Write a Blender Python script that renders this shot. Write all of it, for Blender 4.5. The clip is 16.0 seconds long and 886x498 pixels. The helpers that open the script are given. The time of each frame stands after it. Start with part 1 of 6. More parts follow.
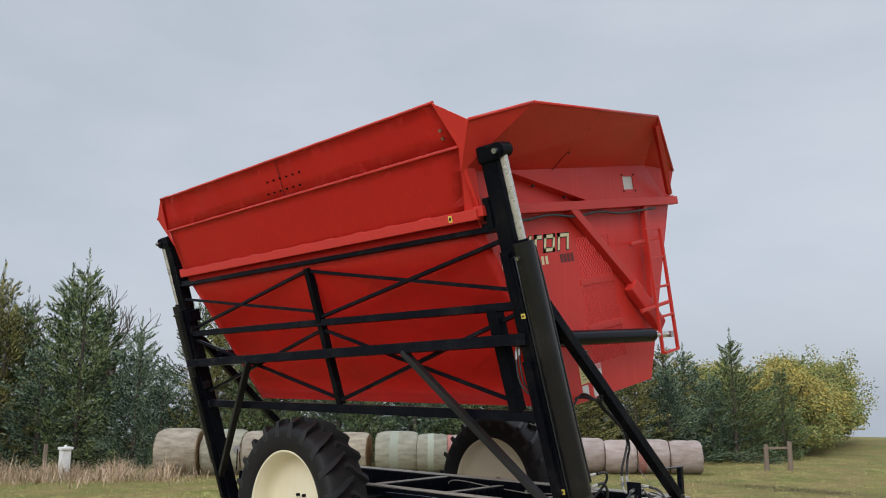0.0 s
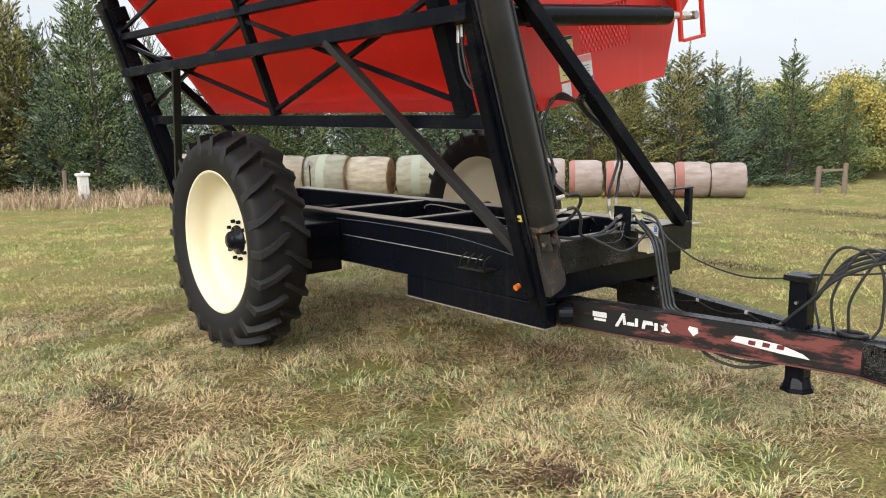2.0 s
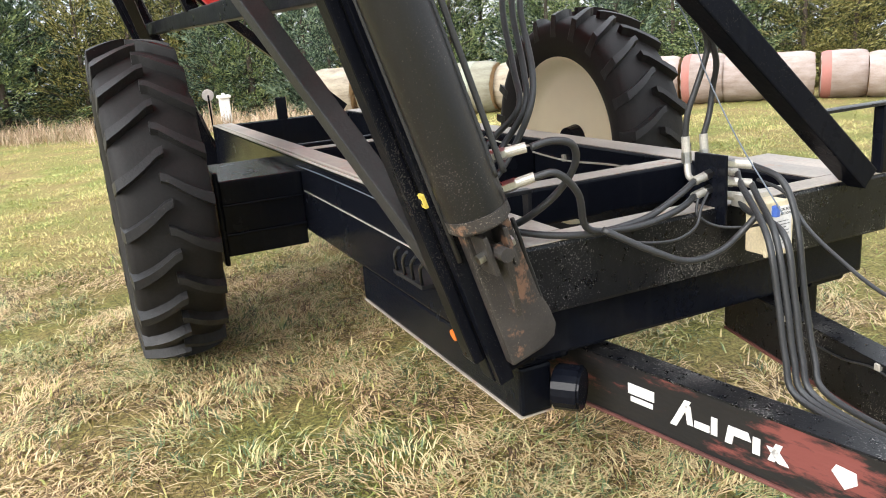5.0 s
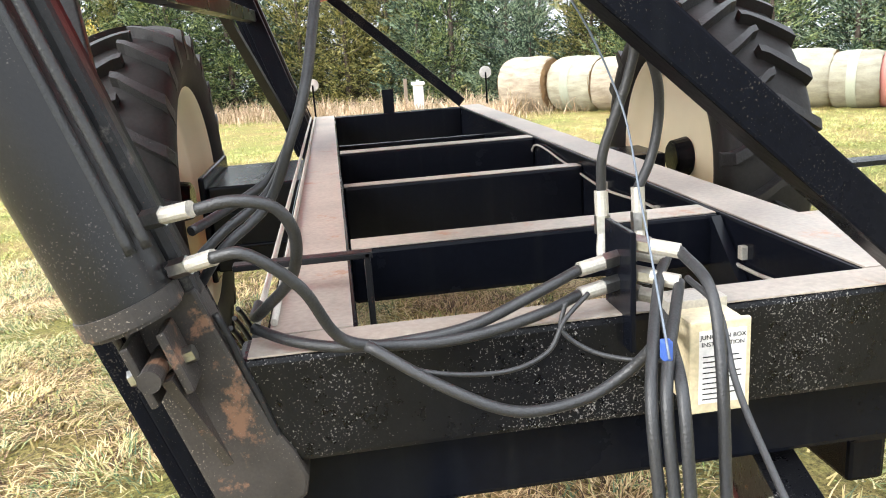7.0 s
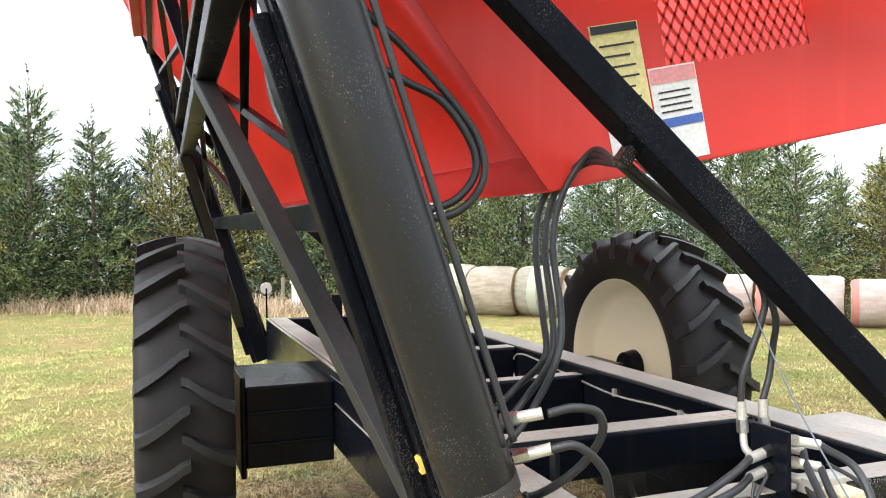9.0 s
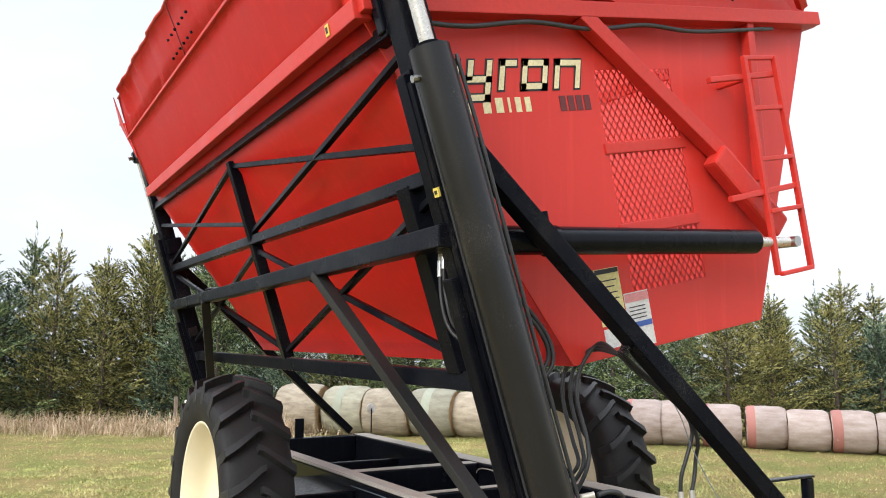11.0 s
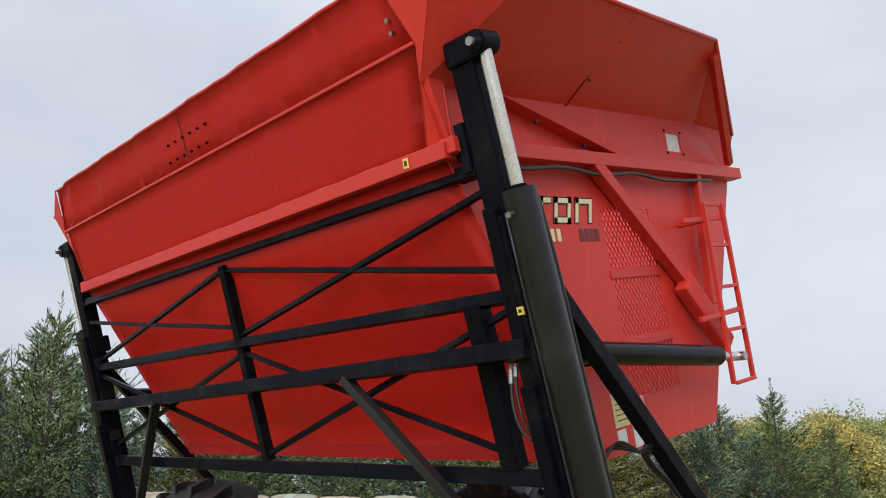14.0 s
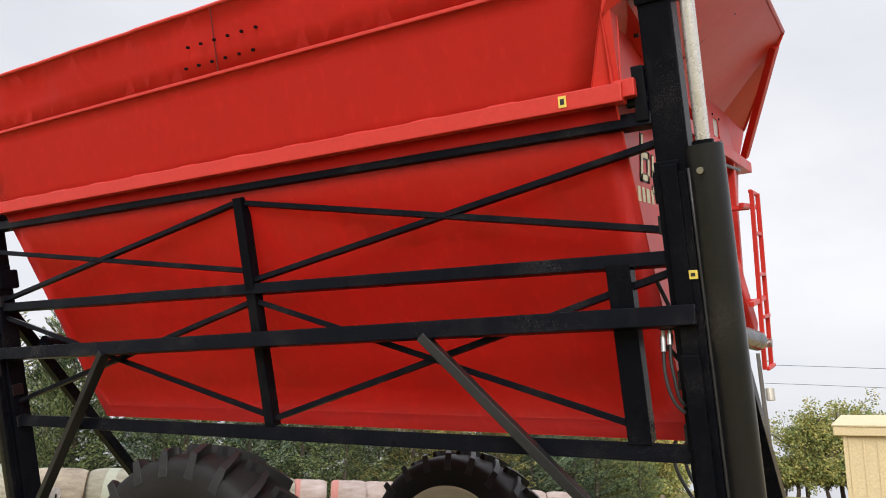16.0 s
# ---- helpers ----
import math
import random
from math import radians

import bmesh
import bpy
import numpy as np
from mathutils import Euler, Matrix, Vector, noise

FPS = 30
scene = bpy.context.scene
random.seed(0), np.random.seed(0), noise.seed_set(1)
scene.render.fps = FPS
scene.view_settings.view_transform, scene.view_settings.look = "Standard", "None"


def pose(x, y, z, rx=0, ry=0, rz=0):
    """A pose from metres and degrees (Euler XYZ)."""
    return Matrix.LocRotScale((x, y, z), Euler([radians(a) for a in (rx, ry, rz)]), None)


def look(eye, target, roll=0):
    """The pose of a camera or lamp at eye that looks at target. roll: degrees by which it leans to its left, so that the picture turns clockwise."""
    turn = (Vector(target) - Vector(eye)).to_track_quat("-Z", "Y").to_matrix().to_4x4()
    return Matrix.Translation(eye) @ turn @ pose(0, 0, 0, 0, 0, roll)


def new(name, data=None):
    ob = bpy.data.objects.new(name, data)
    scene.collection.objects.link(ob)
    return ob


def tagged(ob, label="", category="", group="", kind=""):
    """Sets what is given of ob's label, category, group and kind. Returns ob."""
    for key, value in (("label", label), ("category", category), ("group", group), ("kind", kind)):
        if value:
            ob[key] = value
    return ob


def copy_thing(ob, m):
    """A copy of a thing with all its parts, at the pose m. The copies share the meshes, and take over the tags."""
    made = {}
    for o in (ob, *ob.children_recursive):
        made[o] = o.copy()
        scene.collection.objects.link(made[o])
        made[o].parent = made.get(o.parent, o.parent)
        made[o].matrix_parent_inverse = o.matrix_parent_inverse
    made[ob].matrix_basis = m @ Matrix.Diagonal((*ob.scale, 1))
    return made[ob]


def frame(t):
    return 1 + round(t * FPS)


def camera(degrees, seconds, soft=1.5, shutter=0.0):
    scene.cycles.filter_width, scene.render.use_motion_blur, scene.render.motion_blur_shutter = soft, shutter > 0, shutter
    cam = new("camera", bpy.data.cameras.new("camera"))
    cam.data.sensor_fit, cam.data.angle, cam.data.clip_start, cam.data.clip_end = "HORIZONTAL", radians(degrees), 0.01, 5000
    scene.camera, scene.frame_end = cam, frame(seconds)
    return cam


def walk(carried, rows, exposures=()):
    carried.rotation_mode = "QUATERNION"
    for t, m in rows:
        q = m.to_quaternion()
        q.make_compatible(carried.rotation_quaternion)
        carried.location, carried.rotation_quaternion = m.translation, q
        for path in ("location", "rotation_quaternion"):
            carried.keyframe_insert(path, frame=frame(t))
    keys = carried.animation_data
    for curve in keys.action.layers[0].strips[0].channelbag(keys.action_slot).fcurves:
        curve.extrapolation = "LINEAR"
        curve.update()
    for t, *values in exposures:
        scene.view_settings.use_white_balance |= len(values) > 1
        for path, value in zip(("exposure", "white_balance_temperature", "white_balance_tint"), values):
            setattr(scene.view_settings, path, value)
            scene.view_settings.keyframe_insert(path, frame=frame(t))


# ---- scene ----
cam = camera(59.5, 16.0, soft=1.0)
PATH = [
    (0, (4.024, -4.797, 2.079), (2.627, -3.414, 2.452), -0.4),
    (0.5, (3.936, -4.408, 2.031), (2.49, -3.046, 2.262), -0.1),
    (1, (3.689, -4.026, 1.966), (2.202, -2.688, 1.993), -0.2),
    (1.5, (3.551, -3.534, 1.889), (2.048, -2.223, 1.737), -0.6),
    (2, (3.4, -2.993, 1.891), (1.895, -1.714, 1.576), -1.0),
    (2.5, (3.159, -2.555, 1.834), (1.66, -1.299, 1.418), -1.1),
    (3, (2.968, -2.088, 1.799), (1.431, -0.905, 1.313), -2.3),
    (3.5, (2.776, -1.571, 1.802), (1.164, -0.51, 1.275), -3.3),
    (3.7, (2.684, -1.412, 1.793), (1.043, -0.396, 1.267), -3.5),
    (5.8, (1.644, 0.38, 1.668), (-0.205, 0.947, 1.156), -4.4),
    (6, (1.585, 0.564, 1.65), (-0.288, 1.047, 1.143), -4.1),
    (6.5, (1.52, 0.868, 1.671), (-0.391, 1.172, 1.164), -3.6),
    (7, (1.49, 0.966, 1.669), (-0.429, 1.207, 1.16), -4.1),
    (7.5, (1.483, 0.952, 1.674), (-0.437, 1.244, 1.194), -4.0),
    (8, (1.498, 0.633, 1.718), (-0.42, 1.083, 1.372), -2.3),
    (8.5, (1.622, 0.23, 1.815), (-0.279, 0.826, 1.645), -1.9),
    (9, (1.805, -0.089, 1.844), (-0.077, 0.586, 1.817), -0.8),
    (9.5, (2.009, -0.449, 1.903), (0.166, 0.32, 1.998), -0.2),
    (9.7, (2.098, -0.631, 1.93), (0.281, 0.195, 2.05), -0.4),
    (11.8, (3.263, -1.865, 2.042), (1.588, -0.832, 2.399), 1.1),
    (12, (3.34, -1.924, 2.032), (1.681, -0.874, 2.413), 1.2),
    (12.5, (3.421, -2.158, 2.043), (1.81, -1.052, 2.469), 0.9),
    (13, (3.266, -2.487, 2.048), (1.717, -1.31, 2.512), 0.4),
    (13.5, (2.978, -2.662, 2.026), (1.499, -1.41, 2.521), -0.0),
    (14, (2.521, -2.824, 2.011), (1.119, -1.496, 2.531), -0.4),
    (14.5, (2.047, -3.076, 2.0), (0.712, -1.68, 2.52), -0.3),
    (15, (1.659, -3.213, 2.011), (0.415, -1.727, 2.506), 0.3),
    (15.5, (1.263, -3.319, 2.002), (0.141, -1.728, 2.458), 1.2),
    (16, (0.878, -3.526, 1.922), (-0.129, -1.868, 2.408), 1.7),
]
EXPOSURES = [(0, 0.0, 6050, 10), (0.5, 0.05, 6100, 10), (1, 0.4, 6300, 10), (1.5, 0.55, 6400, 10), (2.5, 0.75, 6430, 10), (3.5, 0.9, 6450, 11), (6, 1.68, 6350, 10), (7, 1.85, 6350, 10), (8, 1.70, 6300, 10),
             (9, 1.5, 6250, 10), (9.5, 1.42, 6200, 10), (12, 0.55, 6350, 11), (12.5, 0.45, 6350, 11), (13.3, 0.35, 6250, 11), (14, 0.29, 6150, 11), (15, 0.40, 6500, 13), (16, 0.55, 6600, 14)]
walk(cam, [(t, look(eye, target, roll)) for t, eye, target, roll in PATH], EXPOSURES)

# ---- world, sun and exposure ----
scene.view_settings.exposure = 0.0
world = bpy.data.worlds.new("overcast")
scene.world = world
world.use_nodes = True
wn, wl = world.node_tree.nodes, world.node_tree.links
wn.clear()
w_out = wn.new("ShaderNodeOutputWorld")
w_bg = wn.new("ShaderNodeBackground")
w_sky = wn.new("ShaderNodeTexSky")
w_sky.sky_type = "NISHITA"
w_sky.sun_disc = False
w_sky.sun_elevation, w_sky.sun_rotation = radians(27), radians(157)
w_sky.dust_density, w_sky.air_density = 3.0, 1.0
w_hsv = wn.new("ShaderNodeHueSaturation")
w_hsv.inputs["Saturation"].default_value = 0.25
w_hsv.inputs["Value"].default_value = 0.075
w_mix = wn.new("ShaderNodeMix")
w_mix.data_type = "RGBA"
w_mix.inputs[0].default_value = 0.72
w_tc = wn.new("ShaderNodeTexCoord")
w_map = wn.new("ShaderNodeMapping")
w_map.inputs["Scale"].default_value = (1.0, 1.0, 2.6)
w_noise = wn.new("ShaderNodeTexNoise")
w_noise.inputs["Scale"].default_value = 1.6
w_noise.inputs["Detail"].default_value = 5.0
w_noise.inputs["Roughness"].default_value = 0.55
w_ramp = wn.new("ShaderNodeValToRGB")
w_ramp.color_ramp.elements[0].position, w_ramp.color_ramp.elements[0].color = 0.30, (0.56, 0.61, 0.665, 1)
w_ramp.color_ramp.elements[1].position, w_ramp.color_ramp.elements[1].color = 0.72, (0.76, 0.785, 0.81, 1)
wl.new(w_tc.outputs["Generated"], w_map.inputs["Vector"])
wl.new(w_map.outputs["Vector"], w_noise.inputs["Vector"])
wl.new(w_noise.outputs["Fac"], w_ramp.inputs["Fac"])
wl.new(w_sky.outputs["Color"], w_hsv.inputs["Color"])
wl.new(w_hsv.outputs["Color"], w_mix.inputs[6])
wl.new(w_ramp.outputs["Color"], w_mix.inputs[7])
w_xyz = wn.new("ShaderNodeSeparateXYZ")
w_zen = wn.new("ShaderNodeMapRange")          # an overcast sky is brightest overhead
w_zen.interpolation_type = "SMOOTHSTEP"
for key, value in (("From Min", 0.45), ("From Max", 1.0), ("To Min", 1.0), ("To Max", 3.1)):
    w_zen.inputs[key].default_value = value
wl.new(w_tc.outputs["Generated"], w_xyz.inputs["Vector"])
wl.new(w_xyz.outputs["Z"], w_zen.inputs["Value"])
wl.new(w_zen.outputs["Result"], w_bg.inputs["Strength"])
wl.new(w_mix.outputs[2], w_bg.inputs["Color"])
wl.new(w_bg.outputs["Background"], w_out.inputs["Surface"])
sun = bpy.data.lights.new("sun", "SUN")
sun.energy, sun.angle, sun.color = 1.5, radians(35), (1.0, 0.97, 0.92)
sun_ob = new("sun", sun)
sun_ob.matrix_world = look((13, -30, 17), (0, 0, 0))

# ---- materials ----
def material(name, base, second=None, rough=0.6, metal=0.0, scale=6.0, fine=80.0, bump=0.15, contrast=0.5, rust=None, rust_at=0.66,
             per_object=0.0, per_island=0.0, stretch=(1, 1, 1), streak=None, spec=0.5, grain_share=0.35, flecks=None):
    """A surface with variation at two scales, wear spots and fine relief."""
    m = bpy.data.materials.new(name)
    m.use_nodes = True
    n, l = m.node_tree.nodes, m.node_tree.links
    b = n["Principled BSDF"]
    b.inputs["Roughness"].default_value = rough
    b.inputs["Metallic"].default_value = metal
    b.inputs["Specular IOR Level"].default_value = spec
    geo = n.new("ShaderNodeNewGeometry")
    mp = n.new("ShaderNodeMapping")
    mp.inputs["Scale"].default_value = stretch
    l.new(geo.outputs["Position"], mp.inputs["Vector"])
    big = n.new("ShaderNodeTexNoise")
    big.inputs["Scale"].default_value, big.inputs["Detail"].default_value, big.inputs["Roughness"].default_value = scale, 6.0, 0.6
    small = n.new("ShaderNodeTexNoise")
    small.inputs["Scale"].default_value, small.inputs["Detail"].default_value = fine, 4.0
    l.new(mp.outputs["Vector"], big.inputs["Vector"])
    l.new(mp.outputs["Vector"], small.inputs["Vector"])
    second = second or tuple(c * 0.6 for c in base)
    mix = n.new("ShaderNodeMix")
    mix.data_type = "RGBA"
    ramp = n.new("ShaderNodeMapRange")
    ramp.inputs["From Min"].default_value, ramp.inputs["From Max"].default_value = 0.5 - 0.25 / max(contrast, 0.05), 0.5 + 0.25 / max(contrast, 0.05)
    l.new(big.outputs["Fac"], ramp.inputs["Value"])
    l.new(ramp.outputs["Result"], mix.inputs[0])
    mix.inputs[6].default_value, mix.inputs[7].default_value = (*second, 1), (*base, 1)
    colour = mix.outputs[2]
    grain = n.new("ShaderNodeMix")
    grain.data_type, grain.blend_type = "RGBA", "MULTIPLY"
    grain.inputs[0].default_value = grain_share
    gr = n.new("ShaderNodeMapRange")
    gr.inputs["From Min"].default_value, gr.inputs["From Max"].default_value, gr.inputs["To Min"].default_value, gr.inputs["To Max"].default_value = 0.3, 0.7, 0.55, 1.25
    l.new(small.outputs["Fac"], gr.inputs["Value"])
    l.new(colour, grain.inputs[6])
    l.new(gr.outputs["Result"], grain.inputs[7])
    colour = grain.outputs[2]
    if rust:
        spots = n.new("ShaderNodeTexNoise")
        spots.inputs["Scale"].default_value, spots.inputs["Detail"].default_value, spots.inputs["Roughness"].default_value = scale * 2.3, 9.0, 0.7
        l.new(mp.outputs["Vector"], spots.inputs["Vector"])
        edge = n.new("ShaderNodeMapRange")
        edge.inputs["From Min"].default_value, edge.inputs["From Max"].default_value = rust_at, rust_at + 0.07
        l.new(spots.outputs["Fac"], edge.inputs["Value"])
        rm = n.new("ShaderNodeMix")
        rm.data_type = "RGBA"
        rm.inputs[7].default_value = (*rust, 1)
        l.new(edge.outputs["Result"], rm.inputs[0])
        l.new(colour, rm.inputs[6])
        colour = rm.outputs[2]
    if flecks:
        dots = n.new("ShaderNodeTexNoise")
        dots.inputs["Scale"].default_value, dots.inputs["Detail"].default_value = 240.0, 2.0
        l.new(geo.outputs["Position"], dots.inputs["Vector"])
        where = n.new("ShaderNodeTexNoise")
        where.inputs["Scale"].default_value, where.inputs["Detail"].default_value = 3.5, 3.0
        l.new(geo.outputs["Position"], where.inputs["Vector"])
        both = n.new("ShaderNodeMath")
        both.operation = "MULTIPLY_ADD"
        both.inputs[1].default_value = 0.55
        l.new(where.outputs["Fac"], both.inputs[0])
        l.new(dots.outputs["Fac"], both.inputs[2])
        cut = n.new("ShaderNodeMapRange")
        cut.inputs["From Min"].default_value, cut.inputs["From Max"].default_value = 0.92, 0.98
        l.new(both.outputs["Value"], cut.inputs["Value"])
        fm = n.new("ShaderNodeMix")
        fm.data_type = "RGBA"
        fm.inputs[7].default_value = (*flecks, 1)
        l.new(cut.outputs["Result"], fm.inputs[0])
        l.new(colour, fm.inputs[6])
        colour = fm.outputs[2]
    if streak:
        sm = n.new("ShaderNodeMapping")
        sm.inputs["Scale"].default_value = (9, 9, 0.5)
        l.new(geo.outputs["Position"], sm.inputs["Vector"])
        sn = n.new("ShaderNodeTexNoise")
        sn.inputs["Scale"].default_value, sn.inputs["Detail"].default_value = 2.0, 5.0
        l.new(sm.outputs["Vector"], sn.inputs["Vector"])
        se = n.new("ShaderNodeMapRange")
        se.inputs["From Min"].default_value, se.inputs["From Max"].default_value, se.inputs["To Max"].default_value = 0.55, 0.75, 0.5
        l.new(sn.outputs["Fac"], se.inputs["Value"])
        st = n.new("ShaderNodeMix")
        st.data_type = "RGBA"
        st.inputs[7].default_value = (*streak, 1)
        l.new(se.outputs["Result"], st.inputs[0])
        l.new(colour, st.inputs[6])
        colour = st.outputs[2]
    for amount, source in ((per_object, "object"), (per_island, "island")):
        if amount:
            rnd = n.new("ShaderNodeObjectInfo").outputs["Random"] if source == "object" else geo.outputs["Random Per Island"]
            hs = n.new("ShaderNodeHueSaturation")
            vr = n.new("ShaderNodeMapRange")
            vr.inputs["To Min"].default_value, vr.inputs["To Max"].default_value = 1 - amount, 1 + amount
            l.new(rnd, vr.inputs["Value"])
            l.new(vr.outputs["Result"], hs.inputs["Value"])
            l.new(colour, hs.inputs["Color"])
            colour = hs.outputs["Color"]
    l.new(colour, b.inputs["Base Color"])
    rr = n.new("ShaderNodeMapRange")
    rr.inputs["To Min"].default_value, rr.inputs["To Max"].default_value = max(0.02, rough - 0.14), min(1.0, rough + 0.14)
    l.new(big.outputs["Fac"], rr.inputs["Value"])
    l.new(rr.outputs["Result"], b.inputs["Roughness"])
    if bump:
        bp = n.new("ShaderNodeBump")
        bp.inputs["Strength"].default_value, bp.inputs["Distance"].default_value = bump, 0.01
        l.new(small.outputs["Fac"], bp.inputs["Height"])
        l.new(bp.outputs["Normal"], b.inputs["Normal"])
    return m


RED = material("red paint", (0.63, 0.036, 0.024), (0.57, 0.032, 0.022), spec=0.35, rough=0.42, scale=0.9, fine=6, bump=0.10, contrast=0.5, rust=(0.32, 0.06, 0.045), rust_at=0.715, streak=(0.72, 0.052, 0.036), grain_share=0.06)
RED_TRIM = material("worn red trim", (0.59, 0.037, 0.025), (0.50, 0.033, 0.023), spec=0.35, rough=0.42, scale=4, fine=40, bump=0.06, rust=(0.22, 0.07, 0.045), rust_at=0.67, grain_share=0.15)
BLACK = material("black paint", (0.0032, 0.0040, 0.0070), (0.0058, 0.0066, 0.0102), rough=0.24, spec=0.13, scale=3.0, fine=45, bump=0.08, contrast=0.8, rust=(0.05, 0.04, 0.035), rust_at=0.72, streak=(0.012, 0.013, 0.015))
MAST_BLACK = material("black lift paint", (0.0030, 0.0036, 0.0062), (0.0055, 0.0060, 0.0090), rough=0.30, spec=0.055, scale=3.0, fine=45, bump=0.08, contrast=0.8, rust=(0.06, 0.045, 0.04), rust_at=0.735, streak=(0.010, 0.011, 0.013), flecks=(0.05, 0.045, 0.04))
BLACK_DUSTY = material("dusty black paint", (0.0230, 0.0228, 0.0235), (0.0085, 0.0088, 0.0105), rough=0.38, spec=0.26, scale=5.0, fine=110, bump=0.10, contrast=1.6, rust=(0.075, 0.068, 0.062), rust_at=0.60, flecks=(0.10, 0.05, 0.035))
BLACK_GRIMY = material("grimy black paint", (0.058, 0.050, 0.045), (0.021, 0.019, 0.018), rough=0.5, spec=0.4, scale=4.5, fine=160, bump=0.12, contrast=1.3, rust=(0.19, 0.105, 0.065), rust_at=0.575, flecks=(0.22, 0.19, 0.16))
BARREL = material("satin black barrel paint", (0.013, 0.0125, 0.013), (0.007, 0.007, 0.008), rough=0.34, spec=0.42, scale=2.2, fine=140, bump=0.05, contrast=0.9, rust=(0.075, 0.05, 0.042), rust_at=0.70, flecks=(0.08, 0.07, 0.065))
PALE_RUSTY = material("pale rust-spotted metal", (0.46, 0.40, 0.335), (0.25, 0.215, 0.18), rough=0.4, scale=2.2, fine=70, bump=0.06, contrast=1.5, rust=(0.34, 0.19, 0.11), rust_at=0.60)
RUBBER = material("tyre rubber", (0.015, 0.015, 0.016), (0.028, 0.027, 0.027), rough=0.48, spec=0.27, scale=7, fine=90, bump=0.2, contrast=0.9, rust=(0.17, 0.165, 0.16), rust_at=0.655)
SIDEWALL = material("tyre sidewall", (0.020, 0.018, 0.0175), (0.012, 0.0115, 0.0115), rough=0.6, spec=0.2, scale=3, fine=60, bump=0.1, contrast=0.8)
HOSE = material("hydraulic hose", (0.015, 0.016, 0.018), (0.034, 0.034, 0.035), rough=0.45, scale=12, fine=200, bump=0.2)
CREAM = material("cream wheel paint", (0.78, 0.70, 0.50), (0.73, 0.65, 0.45), rough=0.42, scale=1.2, fine=9, bump=0.02, contrast=0.3, rust=(0.45, 0.30, 0.16), rust_at=0.76, grain_share=0.05)
STEEL = material("bare steel", (0.55, 0.55, 0.53), (0.38, 0.37, 0.35), rough=0.32, metal=1.0, scale=12, fine=150, bump=0.1)
CHROME = material("chromed rod", (0.72, 0.70, 0.66), (0.62, 0.60, 0.56), rough=0.28, metal=0.6, scale=8, fine=100, bump=0.03)
ALU = material("grey fitting", (0.62, 0.58, 0.50), (0.42, 0.40, 0.36), rough=0.45, metal=0.5, scale=20, fine=200, bump=0.1)
YELLOW = material("yellow label", (0.80, 0.62, 0.12), (0.72, 0.55, 0.10), rough=0.5, scale=8, bump=0)
LABEL_YELLOW = material("pale yellow label", (0.75, 0.66, 0.30), (0.66, 0.56, 0.24), rough=0.5, scale=8, bump=0)
WHITE = material("white label", (0.78, 0.76, 0.74), (0.66, 0.64, 0.62), rough=0.5, scale=8, bump=0)
PINK = material("faded pink label", (0.72, 0.30, 0.30), (0.66, 0.26, 0.26), rough=0.5, bump=0)
BLUE = material("blue label", (0.05, 0.12, 0.42), (0.05, 0.1, 0.35), rough=0.5, bump=0)
INK = material("black ink", (0.02, 0.02, 0.02), rough=0.5, bump=0)
INK_RED = material("dark red ink", (0.16, 0.02, 0.02), rough=0.5, bump=0)
DECAL_CREAM = material("cream decal", (0.80, 0.70, 0.42), (0.74, 0.63, 0.36), rough=0.45, scale=10, bump=0)
ORANGE = material("orange reflector", (0.85, 0.20, 0.03), rough=0.3, bump=0.02)
BOX_BEIGE = material("beige plastic box", (0.72, 0.62, 0.42), (0.60, 0.50, 0.32), rough=0.5, scale=14, fine=120, bump=0.05)
WIRE = material("blue-grey wire", (0.16, 0.19, 0.23), rough=0.4, bump=0)
BLACK_FACE = material("speckled black paint", (0.0075, 0.0078, 0.0095), (0.0040, 0.0042, 0.0055), rough=0.30, spec=0.24, scale=30.0, fine=160, bump=0.08, contrast=0.9, rust=(0.20, 0.19, 0.18), rust_at=0.665, streak=(0.013, 0.013, 0.0135), flecks=(0.22, 0.21, 0.20))
GREY_BRACE = material("dust-grey paint", (0.032, 0.031, 0.031), (0.015, 0.015, 0.015), rough=0.42, spec=0.25, scale=2.5, fine=80, bump=0.1, contrast=0.9, rust=(0.02, 0.02, 0.02), rust_at=0.68)
PANE = material("white plastic pane", (0.80, 0.80, 0.78), (0.72, 0.72, 0.70), rough=0.4, scale=4, bump=0.02)
FLANGE_RED = material("rust-red flange paint", (0.20, 0.075, 0.062), (0.075, 0.036, 0.032), rough=0.5, spec=0.3, scale=5, fine=90, bump=0.12, contrast=1.1, rust=(0.30, 0.25, 0.22), rust_at=0.66)
TONGUE_RUST = material("flaked tongue paint", (0.012, 0.012, 0.013), (0.02, 0.018, 0.018), rough=0.4, spec=0.3, scale=2.2, fine=60, bump=0.15, contrast=1.0, rust=(0.17, 0.052, 0.045), rust_at=0.50, stretch=(0.35, 1, 1.5))

# ---- building helpers ----
def part(name, bm, mat, parent=None, label="", smooth=False):
    """Links a bmesh as one mesh object under a thing or a part."""
    me = bpy.data.meshes.new(name)
    if smooth:
        for f in bm.faces:
            f.smooth = True
    bm.normal_update()
    bm.to_mesh(me)
    bm.free()
    me.materials.append(mat)
    ob = new(name, me)
    if parent is not None:
        ob.parent = parent
        if parent.type == "EMPTY":
            ob.matrix_parent_inverse = Matrix.Translation(-parent.location)
    if label:
        tagged(ob, label)
    return ob


def thing(name, place, label, category, group="", kind=""):
    ob = new(name)
    ob.empty_display_size = 0.2
    ob.location = place
    return tagged(ob, label, category, group, kind)


